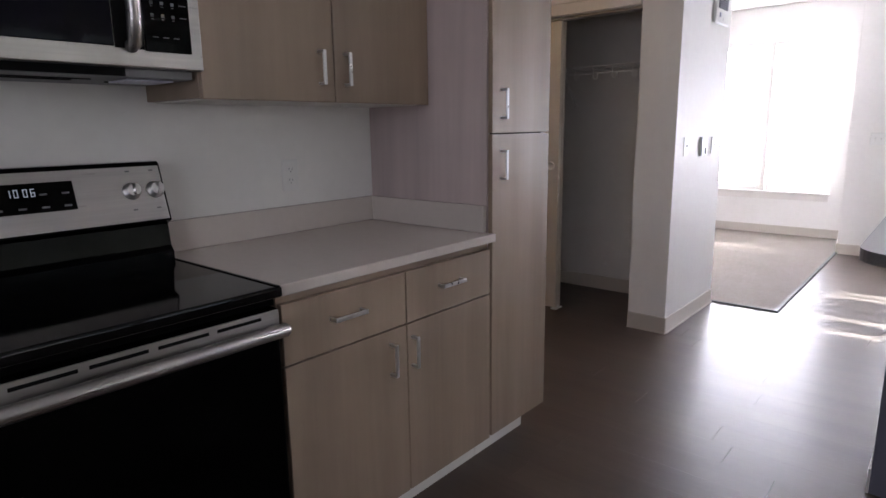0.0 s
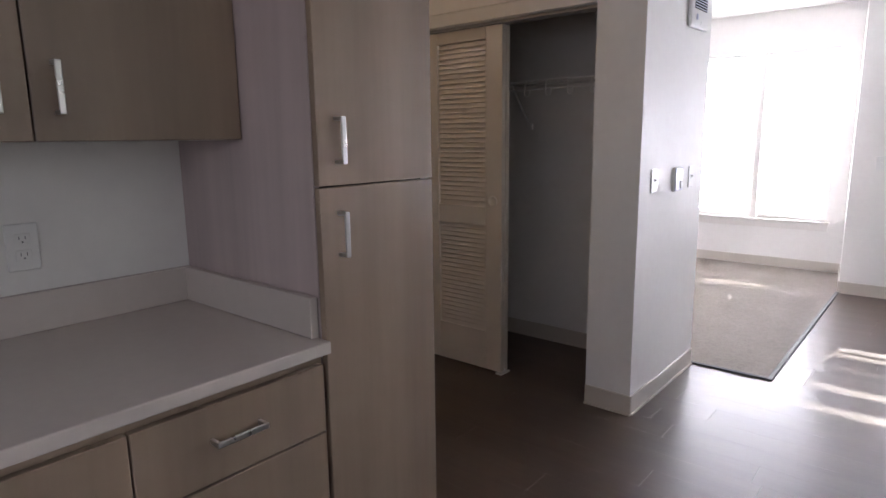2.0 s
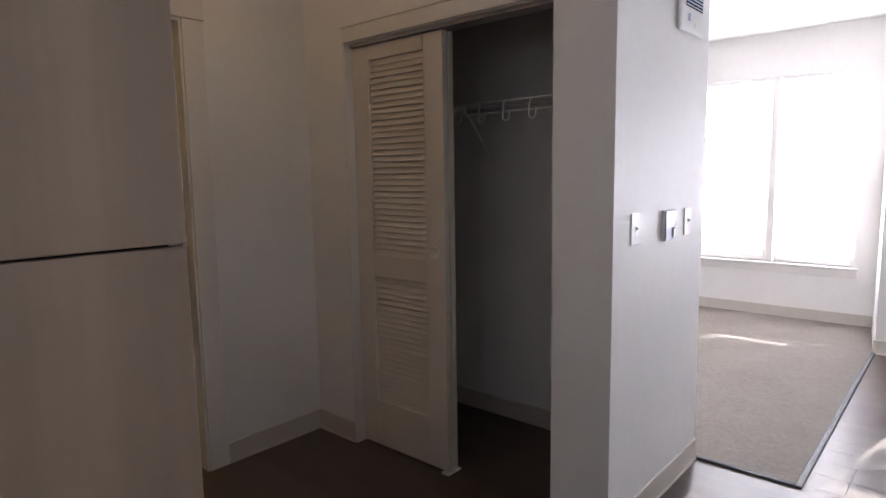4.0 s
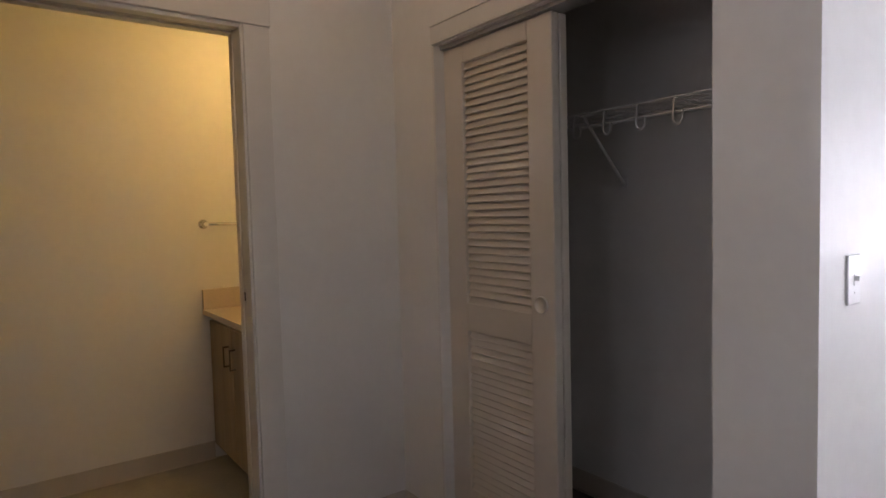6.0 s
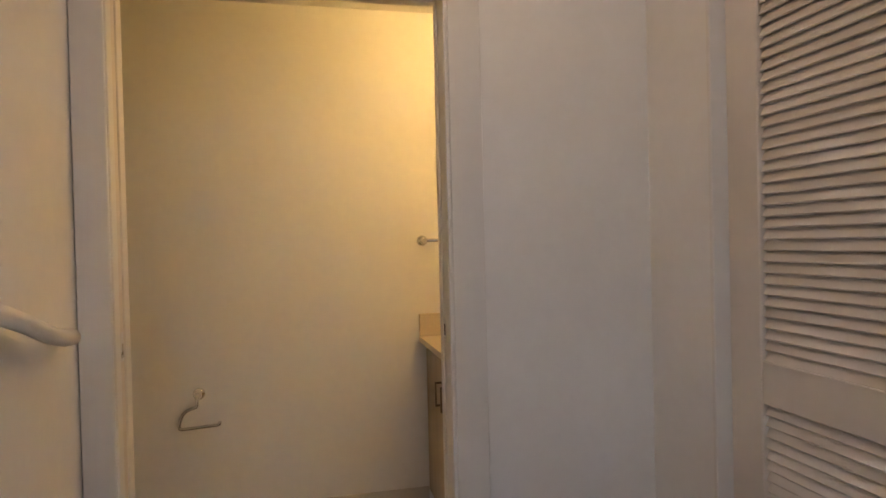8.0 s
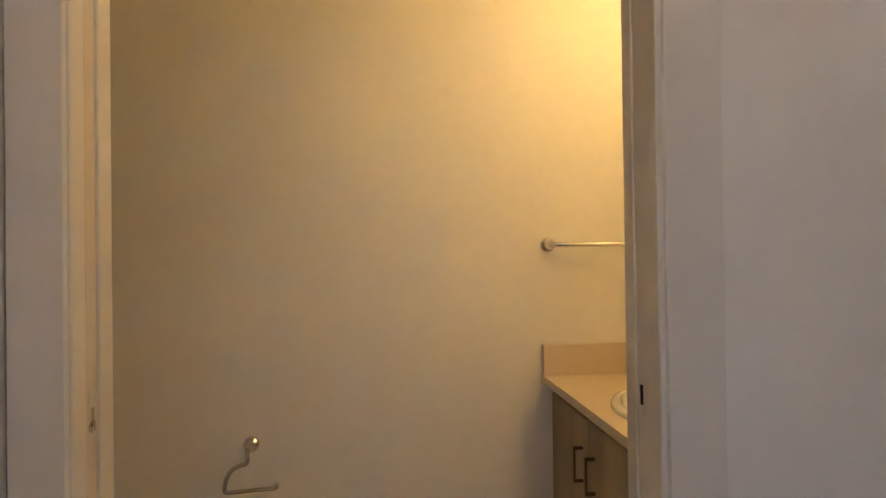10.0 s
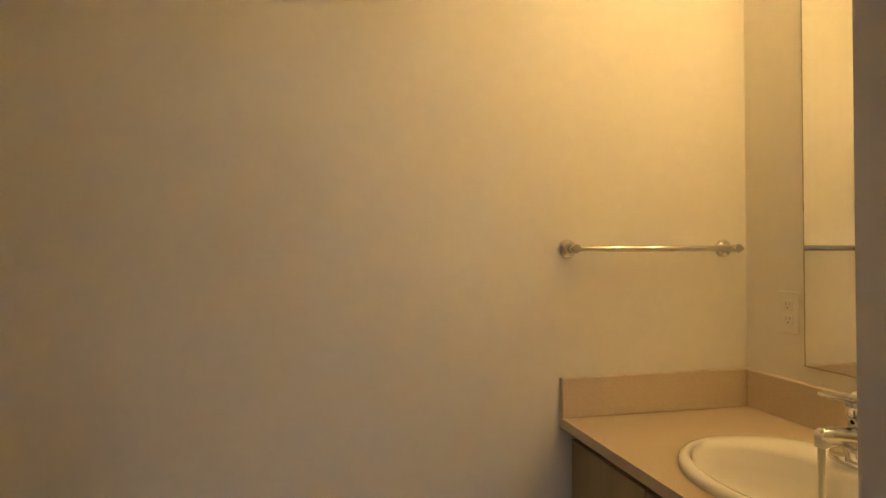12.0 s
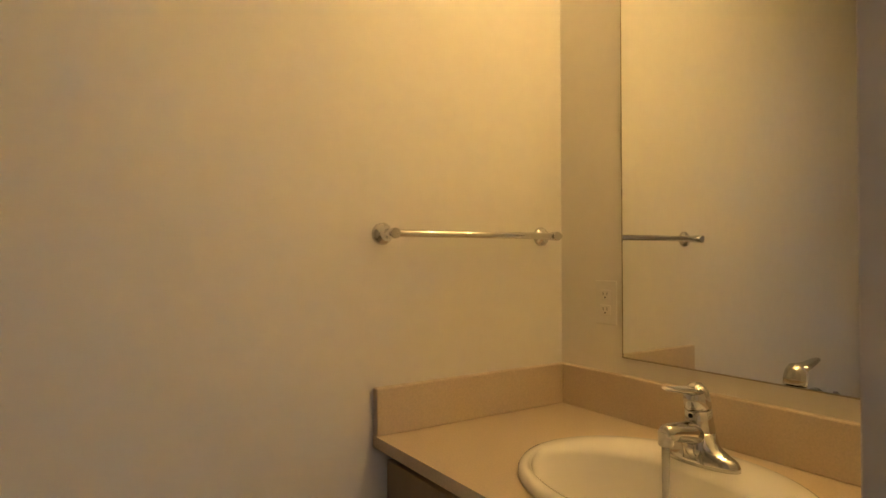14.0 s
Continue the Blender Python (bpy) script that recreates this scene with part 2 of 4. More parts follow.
wall("wall_closet_back", "x", BATH_E, 0.0, 0.76, 0.90)
wall("wall_closet_west", "y", 0.115, 0.76, BATH_E, HALL_W)
wall("wall_living_south", "x", LR_W - 0.12, BATH_E, 0.76, 0.90)
wall("wall_living_west", "y", 0.90, LR_N, LR_W - 0.12, LR_W)
wall("wall_living_north", "x", LR_W - 0.12, 0.46, LR_N, LR_N + 0.15, holes=[WIN_LR], label="off-white painted wall around a wide double window")
def prism(pts, z0, z1):
    bm = bmesh.new()
    a = [bm.verts.new((x, y, z0)) for x, y in pts]
    b = [bm.verts.new((x, y, z1)) for x, y in pts]
    bm.faces.new(a[::-1])
    bm.faces.new(b)
    for i in range(len(pts)):
        bm.faces.new((a[i], a[(i + 1) % len(pts)], b[(i + 1) % len(pts)], b[i]))
    return bm


setting("wall_living_return", prism([(0.4445, DIN_N), (0.4445, DIN_N + 0.152), (0.46, DIN_N + 0.152), (0.46, LR_N), (0.345, LR_N)], 0, H_CEIL), M_WALL, "off-white painted drywall return wall", "wall")
wall("wall_dining_north", "x", 0.445, EAST, DIN_N, DIN_N + 0.15, holes=[WIN_DIN])
wall("wall_dining_east", "y", SOUTH, DIN_N + 0.15, EAST, EAST + 0.15, holes=[WIN_EAST])
wall("wall_kitchen_south", "x", KIT_W - 0.12, EAST + 0.15, SOUTH - 0.15, SOUTH, holes=[WIN_SOUTH])
wall("wall_bath_west", "y", BATH_S, BATH_N, BATH_W - 0.12, BATH_W, label="cream-lit painted bathroom wall")
wall("wall_bath_north", "x", BATH_W - 0.12, BATH_E, BATH_N, BATH_N + 0.12, label="painted bathroom wall behind the mirror")
wall("wall_bath_south", "x", BATH_W - 0.12, HALL_W, BATH_S - 0.12, BATH_S)

bm = box(LR_W - 0.3, EAST + 0.3, SOUTH - 0.3, LR_N + 0.3, H_CEIL, H_CEIL + 0.15)
setting("ceiling", bm, M_CEIL, "flat white painted ceiling", "ceiling")
bm = box(BATH_W, BATH_E, BATH_S, BATH_N, 2.42, 2.50)
setting("ceiling_bath", bm, M_CEIL, "flat white painted bathroom ceiling", "ceiling")

# floors
bm = box(LR_W - 0.2, EAST + 0.2, SOUTH - 0.2, LR_N + 0.2, -0.2, -0.008)
setting("subfloor", bm, M_SUB, "dark floor base under the planks", "floor")
bm = box(BATH_W, BATH_E + 0.06, BATH_S, BATH_N, -0.006, 0.004)
setting("floor_bath", bm, M_BATHFLOOR, "greige sheet vinyl bathroom floor", "floor")
bm = bmesh.new()
slab(bm, LR_W, 0.428, 0.926, DIN_N, -0.006, 0.007, 0.003)
slab(bm, LR_W, 0.444, DIN_N + 0.001, LR_N, -0.006, 0.0068)
setting("floor_carpet", bm, M_CARPET, "taupe low-pile loop carpet", "carpet")
strip = thing("carpet_strip", (0.44, 0.91, 0), "grey metal transition strip edging the carpet", "transition strip", "", "structure")
for pts in (((0.0, 0.915, 0.002), (0.44, 0.915, 0.002)), ((0.44, 0.915, 0.002), (0.44, DIN_N - 0.005, 0.002))):
    bm = bmesh.new()
    (ax, ay, _), (bx, by, _) = pts
    if ay == by:
        slab(bm, ax, bx - 0.014, ay - 0.014, ay + 0.014, -0.004, 0.011, 0.005, 2)
    else:
        slab(bm, ax - 0.014, ax + 0.014, ay - 0.014, by, -0.004, 0.011, 0.005, 2)
    part("strip_length", bm, M_ALU, strip)

bm = box(-300, 300, -300, 300, -3.4, -3.3)
setting("ground", bm, M_GROUND, "green ground outside, a storey below", "ground")


# ---- baseboards and trim ----
def base_run(x0, y0, x1, y1, side, h=0.102, t=0.009):
    """A cove base along a wall; side is the way it faces."""
    bm = bmesh.new()
    if x0 == x1:
        a, b = sorted((x0, x0 + side * t))
        slab(bm, a, b, y0, y1, 0.0, h, 0.003)
        a, b = sorted((x0, x0 + side * 0.016))
        slab(bm, a, b, y0, y1, 0.0, 0.008)
    else:
        a, b = sorted((y0, y0 + side * t))
        slab(bm, x0, x1, a, b, 0.0, h, 0.003)
        a, b = sorted((y0, y0 + side * 0.016))
        slab(bm, x0, x1, a, b, 0.0, 0.008)
    setting("baseboard", bm, M_BASE, "beige rubber cove baseboard", "baseboard")


base_run(HALL_W, -0.552, HALL_W, -0.009, 1)
base_run(HALL_W, 0.0, -1.39, 0.0, -1)
base_run(-0.241, 0.0, 0.009, 0.0, -1)
base_run(0.0, 0.0, 0.0, 0.90, 1)
base_run(HALL_W, 0.76, -0.115, 0.76, -1)
base_run(-0.115, 0.115, -0.115, 0.75, -1)
base_run(HALL_W, 0.115, HALL_W, 0.75, 1)
base_run(LR_W, LR_N, 0.345, LR_N, -1)
setting("baseboard", prism([(0.4445, DIN_N), (0.345, LR_N - 0.009), (0.336, LR_N - 0.009), (0.4355, DIN_N)], 0, 0.102), M_BASE, "beige rubber cove baseboard", "baseboard")
base_run(0.445, DIN_N, EAST, DIN_N, -1)
base_run(EAST, SOUTH, EAST, DIN_N - 0.009, -1)
base_run(BATH_W, BATH_S, BATH_W, -0.50, 1)
base_run(HALL_W + 0.1, HALL_S, KIT_W - 0.12, HALL_S, 1)

trim = thing("door_trim_bath", (HALL_W, -1.1, 0), "grey-white painted flat door casing around the bathroom opening", "door casing", "", "structure")
T = 0.016
part("casing", box(HALL_W, HALL_W + T, -0.650, -0.552, 0, 2.045, bevel=0.002), M_TRIM, trim)
part("casing", box(HALL_W, HALL_W + T, -1.637, -1.557, 0, 2.045, bevel=0.002), M_TRIM, trim)
part("head_casing", box(HALL_W, HALL_W + T + 0.005, -1.637, -0.547, 2.047, 2.150, bevel=0.002), M_TRIM, trim)
part("jamb", box(BATH_E - 0.01, HALL_W + 0.006, -0.660, -0.640, 0, 2.050, bevel=0.002), M_TRIM, trim)
part("jamb_stop", box(-1.775, -1.765, -0.666, -0.6605, 0, 2.030, bevel=0.002), M_TRIM, trim)
part("jamb", box(-1.727, HALL_W + 0.006, -1.569, -1.552, 0, 2.050, bevel=0.002), M_TRIM, trim)
part("jamb", box(BATH_E - 0.01, -1.775, -1.569, -1.552, 0, 2.050, bevel=0.002), M_TRIM, trim)
part("head_jamb", box(-1.727, HALL_W + 0.006, -1.552, -0.6605, 2.032, 2.050, bevel=0.002), M_TRIM, trim)
part("head_jamb", box(BATH_E - 0.01, -1.775, -1.552, -0.6605, 2.032, 2.050, bevel=0.002), M_TRIM, trim)
part("track", box(-1.765, -1.737, -1.552, -0.6605, 2.038, 2.049), M_STEELV, trim, "dark metal sliding track")
plate = part("strike_plate", box(-1.762, -1.738, -0.6615, -0.6595, 1.000, 1.070, bevel=0.0006), M_NICKEL, trim, "satin strike plate with a black slot")
part("strike_slot", box(-1.755, -1.745, -0.6622, -0.6613, 1.018, 1.052), M_DARK, plate)
part("casing_bath", box(BATH_E - 0.024, BATH_E - 0.01, -0.615, -0.535, 0, 2.053, bevel=0.002), M_TRIM, trim)

pocket = thing("pocket_door", (-1.751, -1.53, 0), "white pocket door slid back into the wall", "door")
part("leaf", box(-1.770, -1.733, -1.569, -1.556, 0.012, 2.018, bevel=0.002), M_DOOR, pocket)
pp = part("edge_pull", box(-1.763, -1.741, -1.5565, -1.5545, 1.000, 1.078, bevel=0.0006), M_NICKEL, pocket, "satin metal edge pull")
part("pull_slot", box(-1.757, -1.747, -1.5549, -1.5538, 1.018, 1.048), M_BRONZE, pp)

trim = thing("closet_trim", (-0.8, 0, 0), "white painted header board and jamb of the closet", "door casing", "", "structure")
part("header", box(-1.388, -0.2415, -0.016, 0.0, 1.988, 2.055, bevel=0.002), M_TRIM, trim)
part("header_cap", box(-1.391, -0.2415, -0.020, 0.0, 2.056, 2.061, bevel=0.001), M_TRIM, trim)
part("side_jamb", box(-1.388, -1.374, -0.012, 0.113, 0, 1.984, bevel=0.002), M_TRIM, trim)
part("rail", box(-1.373, -0.243, 0.02, 0.10, 1.970, 1.984), M_STEELV, trim, "metal sliding rail")


# ---- louvre doors ----
def louvre_door(x0, x1, y0, y1, full=True):
    d = thing("louvre_door", ((x0 + x1) / 2, (y0 + y1) / 2, 0.0),
              "cream painted sliding closet door with two louvred panels" if full else "cream sliding closet door stacked behind the front one",
              "closet door", "closet doors")
    za, zb = 0.012, 1.968
    sl, sr = x0 + 0.112, x1 - 0.112
    part("stile", box(x0, sl, y0, y1, za, zb, bevel=0.003), M_DOOR, d)
    part("stile", box(sr, x1, y0, y1, za, zb, bevel=0.003), M_DOOR, d)
    for a, b in ((za, 0.246), (0.876, 0.984), (1.902, zb)):
        part("rail", box(sl + 0.0005, sr - 0.0005, y0 + 0.001, y1 - 0.001, a, b, bevel=0.002), M_DOOR, d)
    # sloping slats, all on one mesh
    bm = box(-(sr - sl) / 2, (sr - sl) / 2, -0.0180, 0.0180, -0.0030, 0.0030, bevel=0.0022)
    bmesh.ops.rotate(bm, verts=bm.verts, matrix=Matrix.Rotation(radians(63), 3, "X"))
    me = bpy.data.meshes.new("slat")
    bmesh.ops.recalc_face_normals(bm, faces=bm.faces)
    bm.to_mesh(me)
    bm.free()
    me.materials.append(M_DOOR)
    base = ORIGIN[d]
    for a, b, n in ((0.246, 0.876, 23), (0.984, 1.902, 33)):
        for i in range(n):
            s = new("slat", me)
            s.parent = d
            s.location = Vector(((sl + sr) / 2, (y0 + y1) / 2 + 0.001, a + (i + 0.5) * (b - a) / n)) - base
    if full:
        bm = lathe(bmesh.new(), [(0.030, 0.004), (0.030, -0.006), (0.028, -0.0072), (0.0255, -0.0065), (0.0245, -0.0012), (0.004, -0.0008)], (x1 - 0.060, y0, 1.019), "y", 24)
        part("finger_pull", bm, M_PULL, d, "round satin metal finger pull")
    return d


louvre_door(-1.374, -0.800, 0.036, 0.070)
louvre_door(-1.372, -0.803, 0.079, 0.112, False)
guide = thing("floor_guide", (-0.80, 0.055, 0), "small white plastic sliding door floor guide", "door guide")
bm = bmesh.new()
slab(bm, -0.830, -0.785, 0.020, 0.113, 0.0, 0.010, 0.003)
slab(bm, -0.825, -0.795, 0.0715, 0.0775, 0.008, 0.028, 0.002)
part("guide_body", bm, M_PLASTIC, guide)

# ---- closet shelf ----
shelf = thing("wire_shelf", (-0.9, 0.6, 1.64), "white wire closet shelf with hanging loops and a brace", "closet shelf")
for z, y, r in ((1.700, 0.42, 0.0035), (1.650, 0.415, 0.0045), (1.700, 0.748, 0.003), (1.698, 0.58, 0.003)):
    part("long_wire", tube(bmesh.new(), [(-1.685, y, z), (-0.12, y, z)], r, 8), M_PLASTIC, shelf)
bm = bmesh.new()
for i in range(62):
    x = -1.68 + i * 0.0254
    tube(bm, [(x, 0.75, 1.7045), (x, 0.42, 1.7045)], 0.0014, 4)
tagged(part("wire_mesh", bm, M_PLASTIC, shelf), kind="stuff")
for i in range(11):
    x = -1.615 + i * 0.1435
    pts = [(x, 0.43, 1.704), (x, 0.416, 1.690), (x + 0.002, 0.405, 1.655)]
    pts += [(x + 0.018 - 0.018 * math.cos(a), 0.405, 1.628 - 0.020 * math.sin(a)) for a in np.linspace(0, math.pi, 9)]
    pts += [(x + 0.036, 0.406, 1.640), (x + 0.034, 0.413, 1.648)]
    part("hanging_loop", tube(bmesh.new(), pts, 0.0042, 6), M_PLASTIC, shelf)
bm = bmesh.new()
tube(bm, [(-1.00, 0.425, 1.690), (-1.005, 0.435, 1.676), (-1.063, 0.735, 1.452), (-1.065, 0.752, 1.440)], 0.0065, 8)
part("brace", bm, M_PLASTIC, shelf)
part("brace_foot", box(-1.080, -1.050, 0.7485, 0.7595, 1.425, 1.460, bevel=0.003), M_PLASTIC, shelf)

# ---- grab rail in the hall ----
rail = thing("grab_rail", (-1.535, HALL_S, 1.09), "white curved tubular grab rail on the hall wall", "grab rail")
pts = [(-1.530, HALL_S + 0.001, 1.096), (-1.530, HALL_S + 0.025, 1.096), (-1.522, HALL_S + 0.040, 1.096), (-1.505, HALL_S + 0.047, 1.097), (-1.46, HALL_S + 0.048, 1.102),
       (-1.40, HALL_S + 0.048, 1.118), (-1.34, HALL_S + 0.048, 1.142), (-1.27, HALL_S + 0.048, 1.172), (-1.18, HALL_S + 0.048, 1.205),
       (-1.08, HALL_S + 0.048, 1.225), (-1.00, HALL_S + 0.048, 1.230), (-0.985, HALL_S + 0.035, 1.231), (-0.98, HALL_S + 0.001, 1.231)]
part("rail_tube", tube(bmesh.new(), [(x, y, 1.103 + (z - 1.096) * 0.8) for x, y, z in pts], 0.0185, 16), M_TRIM, rail)


# ---- hall ceiling light ----
dome = thing("ceiling_light", (-1.02, -0.82, H_CEIL), "round warm flush dome light on the hall ceiling", "ceiling light")
bm = lathe(bmesh.new(), [(0.150, 0.0), (0.152, -0.012), (0.146, -0.020), (0.130, -0.021)], (-1.02, -0.82, H_CEIL), "z", 32)
part("base_ring", bm, M_NICKEL, dome, "satin metal base ring")
bm = lathe(bmesh.new(), [(0.138, -0.022), (0.134, -0.045), (0.112, -0.068), (0.070, -0.084), (0.020, -0.090)], (-1.02, -0.82, H_CEIL), "z", 32)
part("shade", bm, M_SHADE, dome, "frosted glass dome")


# ---- kitchen ----
def pull(parent, y, z, x, length, vertical=True, name="handle"):
    """A flat bow pull that stands off a front facing east."""
    bm = bmesh.new()
    h, w, d = length / 2, 0.0065, 0.030
    if vertical:
        slab(bm, x + d - 0.006, x + d, y - w, y + w, z - h, z + h, 0.002, 2)
        for s in (-1, 1):
            c = z + s * (h - 0.0045)
            slab(bm, x - 0.001, x + d - 0.004, y - w + 0.001, y + w - 0.001, c - 0.0042, c + 0.0042, 0.001)
    else:
        slab(bm, x + d - 0.006, x + d, y - h, y + h, z - w, z + w, 0.002, 2)
        for s in (-1, 1):
            c = y + s * (h - 0.0045)
            slab(bm, x - 0.001, x + d - 0.004, c - 0.0042, c + 0.0042, z - w + 0.001, z + w - 0.001, 0.001)
    part(name, bm, M_NICKEL, parent, "satin nickel bow pull")


FRONT = 0.040
cab = thing("base_cabinet", (-0.27, -2.355, 0), "greige woodgrain laminate base cabinet with two drawers over two doors", "kitchen cabinet", "kitchen cabinets")
part("body", box(KIT_W, 0.019, -2.806, -1.898, 0.112, 0.883, bevel=0.001), M_OAK, cab)
part("toe_kick", box(KIT_W, -0.045, -2.806, -1.898, 0.0, 0.112), M_TOE, cab, "pale painted toe kick")
for a, b, hy in ((-2.803, -2.3525, -2.593), (-2.3485, -1.909, -2.140)):
    d = part("drawer_front", box(0.021, FRONT, a, b, 0.692, 0.857, bevel=0.0015), M_OAK, cab)
    pull(d, hy, 0.782, FRONT, 0.118, False)
for a, b, hy in ((-2.803, -2.3525, -2.424), (-2.3485, -1.909, -2.328)):
    d = part("door", box(0.021, FRONT, a, b, 0.114, 0.687, bevel=0.0015), M_OAK, cab)
    pull(d, hy, 0.594, FRONT, 0.105)

top = thing("countertop", (-0.26, -2.36, 0.884), "off-white speckled quartz kitchen countertop with low backsplash", "countertop")
part("slab", box(KIT_W, 0.057, -2.812, -1.8965, 0.884, 0.914, bevel=0.003, seg=2), M_QUARTZ, top)
part("backsplash", box(KIT_W, -0.568, -2.812, -1.8965, 0.9145, 1.013, bevel=0.002), M_QUARTZ, top)
part("side_splash", box(-0.567, 0.014, -1.918, -1.8965, 0.9145, 1.013, bevel=0.002), M_QUARTZ, top)

pan = thing("pantry_cabinet", (-0.27, -1.70, 0), "tall greige woodgrain laminate pantry cabinet with two doors", "kitchen cabinet", "kitchen cabinets")
# side panels take the paler laminate with cool light painted in
part("side_panel", box(KIT_W, 0.015, -1.8935, -1.876, 0.112, 2.30, bevel=0.001), M_OAK_LIT, pan, "woodgrain side panel, its grey-pink partly painted cool light")
part("side_panel", box(KIT_W, 0.015, -1.529, -1.512, 0.112, 2.30, bevel=0.001), M_OAK_LIT, pan)
part("body", box(KIT_W, 0.012, -1.875, -1.530, 0.112, 2.295), M_DARK, pan)
part("toe_kick", box(KIT_W, -0.045, -1.893, -1.56, 0.0, 0.1115), M_TOE, pan)
for a, b, hz in ((0.116, 1.2655, 1.157), (1.2695, 2.296, 1.371)):
    d = part("door", box(0.021, FRONT, -1.896, -1.514, a, b, bevel=0.0015), M_OAK, pan)
    pull(d, -1.842, hz, FRONT, 0.106)

up = thing("upper_cabinet", (-0.43, -2.35, 1.378), "greige woodgrain laminate wall cabinet with two doors", "kitchen cabinet", "kitchen cabinets")
part("body", box(KIT_W, -0.277, -2.800, -1.8945, 1.379, 2.14, bevel=0.001), M_OAK, up)
part("bottom_panel", box(KIT_W + 0.02, -0.30, -2.782, -1.913, 1.3745, 1.3785), M_CAB_IN, up, "pale underside")
for a, b, hy in ((-2.799, -2.348, -2.405), (-2.344, -1.896, -2.300)):
    d = part("door", box(-0.276, -0.257, a, b, 1.376, 2.138, bevel=0.0015), M_OAK, up)
    pull(d, hy, 1.480, -0.257, 0.105)


# outlet and switch plates: built facing a way, on any wall
def plate(name, centre, facing, w, h, label, kind):
    o = thing(name, centre, label, "outlet" if kind == "outlet" else "switch", "")
    f = Vector(facing)
    side = Vector((-f.y, f.x, 0))

    def lay(u0, u1, z0, z1, d0, d1, nm, mat, parent, bevel=0.0):
        a = Vector(centre) + side * u0 + f * d0
        b = Vector(centre) + side * u1 + f * d1
        return part(nm, box(min(a.x, b.x), max(a.x, b.x), min(a.y, b.y), max(a.y, b.y), centre[2] + z0, centre[2] + z1, bevel=bevel), mat, parent)

    face = lay(-w / 2, w / 2, -h / 2, h / 2, 0.0, 0.006, "cover", M_PLASTIC, o, 0.0018)
    if kind == "outlet":
        for s in (-1, 1):
            r = lay(-0.017, 0.017, s * 0.020 - 0.0135, s * 0.020 + 0.0135, 0.0045, 0.0078, "receptacle", M_PLASTIC, o, 0.0012)
            for u in (-0.0065, 0.0065):
                lay(u - 0.0009, u + 0.0009, s * 0.020 - 0.001, s * 0.020 + 0.007, 0.0072, 0.0079, "slot", M_PRINT, r)
            lay(-0.002, 0.002, s * 0.020 - 0.009, s * 0.020 - 0.005, 0.0072, 0.0079, "slot", M_PRINT, r)
    else:
        n = {"toggle": 1, "double": 2}[kind]
        for i in range(n):
            u = (i - (n - 1) / 2) * 0.046
            lay(u - 0.006, u + 0.006, -0.014, 0.014, 0.0045, 0.0075, "bezel", M_PLASTIC, o, 0.001)
            lay(u - 0.0045, u + 0.0045, -0.002, 0.009, 0.006, 0.017, "toggle", M_PLASTIC, o, 0.001)
            for s in (-1, 1):
                lay(u - 0.002, u + 0.002, s * 0.030 - 0.002, s * 0.030 + 0.002, 0.0045, 0.0068, "screw", M_PLASTIC, o)
    return o


plate("wall_outlet", (KIT_W, -2.305, 1.126), (1, 0, 0), 0.070, 0.115, "white plastic double outlet above the countertop", "outlet")
plate("light_switch", (0.0, 0.172, 1.156), (1, 0, 0), 0.070, 0.115, "white plastic single toggle light switch", "toggle")
plate("light_switch", (0.0, 0.70, 1.150), (1, 0, 0), 0.070, 0.115, "white plastic single toggle light switch near the corner", "toggle")
plate("light_switch", (0.672, DIN_N, 1.126), (0, -1, 0), 0.120, 0.115, "white plastic double toggle light switch", "double")
plate("wall_outlet", (-2.712, BATH_N, 1.132), (0, -1, 0), 0.070, 0.115, "white plastic double outlet beside the mirror", "outlet")

th = thing("thermostat", (0, 0.48, 1.145), "white wall thermostat with a slider", "thermostat")
part("housing", box(0.0, 0.012, 0.425, 0.535, 1.085, 1.210, bevel=0.003), M_PLASTIC, th)
part("cover", box(0.0125, 0.019, 0.428, 0.532, 1.088, 1.207, bevel=0.002), M_PLASTICB, th)
part("slider", box(0.019, 0.026, 0.488, 0.520, 1.098, 1.140, bevel=0.003), M_PLASTIC, th)

heat = thing("wall_heater", (0, 0.65, 1.93), "white wall fan heater with a dark louvred grille", "wall heater")
part("housing", box(0.0, 0.020, 0.515, 0.790, 1.915, 2.36, bevel=0.012, seg=3), M_PLASTIC, heat)
part("grille_back", box(0.0205, 0.0225, 0.560, 0.745, 2.010, 2.33), M_DARK, heat)
for i in range(24):
    z = 2.014 + i * 0.0133
    part("grille_bar", box(0.0215, 0.0255, 0.560, 0.745, z, z + 0.0042), M_PLASTICB, heat)
part("knob", box(0.0205, 0.028, 0.585, 0.600, 1.955, 1.985, bevel=0.003), M_PLASTICB, heat)


# ---- range ----
RN, RS = -2.818, -3.578
rg = thing("range", (-0.27, (RN + RS) / 2, 0), "stainless and black electric range with a glass cooktop", "range")
part("body", box(KIT_W + 0.005, 0.018, RS, RN, 0.03, 0.885, bevel=0.002), M_BLACK, rg)
for x in (-0.52, -0.04):
    for y in (RS + 0.05, RN - 0.05):
        part("foot", lathe(bmesh.new(), [(0.018, 0), (0.018, 0.03)], (x, y, 0), "z", 12), M_DARK, rg)
ct = part("cooktop", box(-0.49, 0.072, RS - 0.002, RN + 0.002, 0.888, 0.916, bevel=0.007, seg=3), M_COOK, rg, "black glass cooktop")
part("cooktop_rim", box(-0.49, 0.070, RN - 0.012, RN - 0.004, 0.9165, 0.9185, bevel=0.0008), M_BLACK, ct)


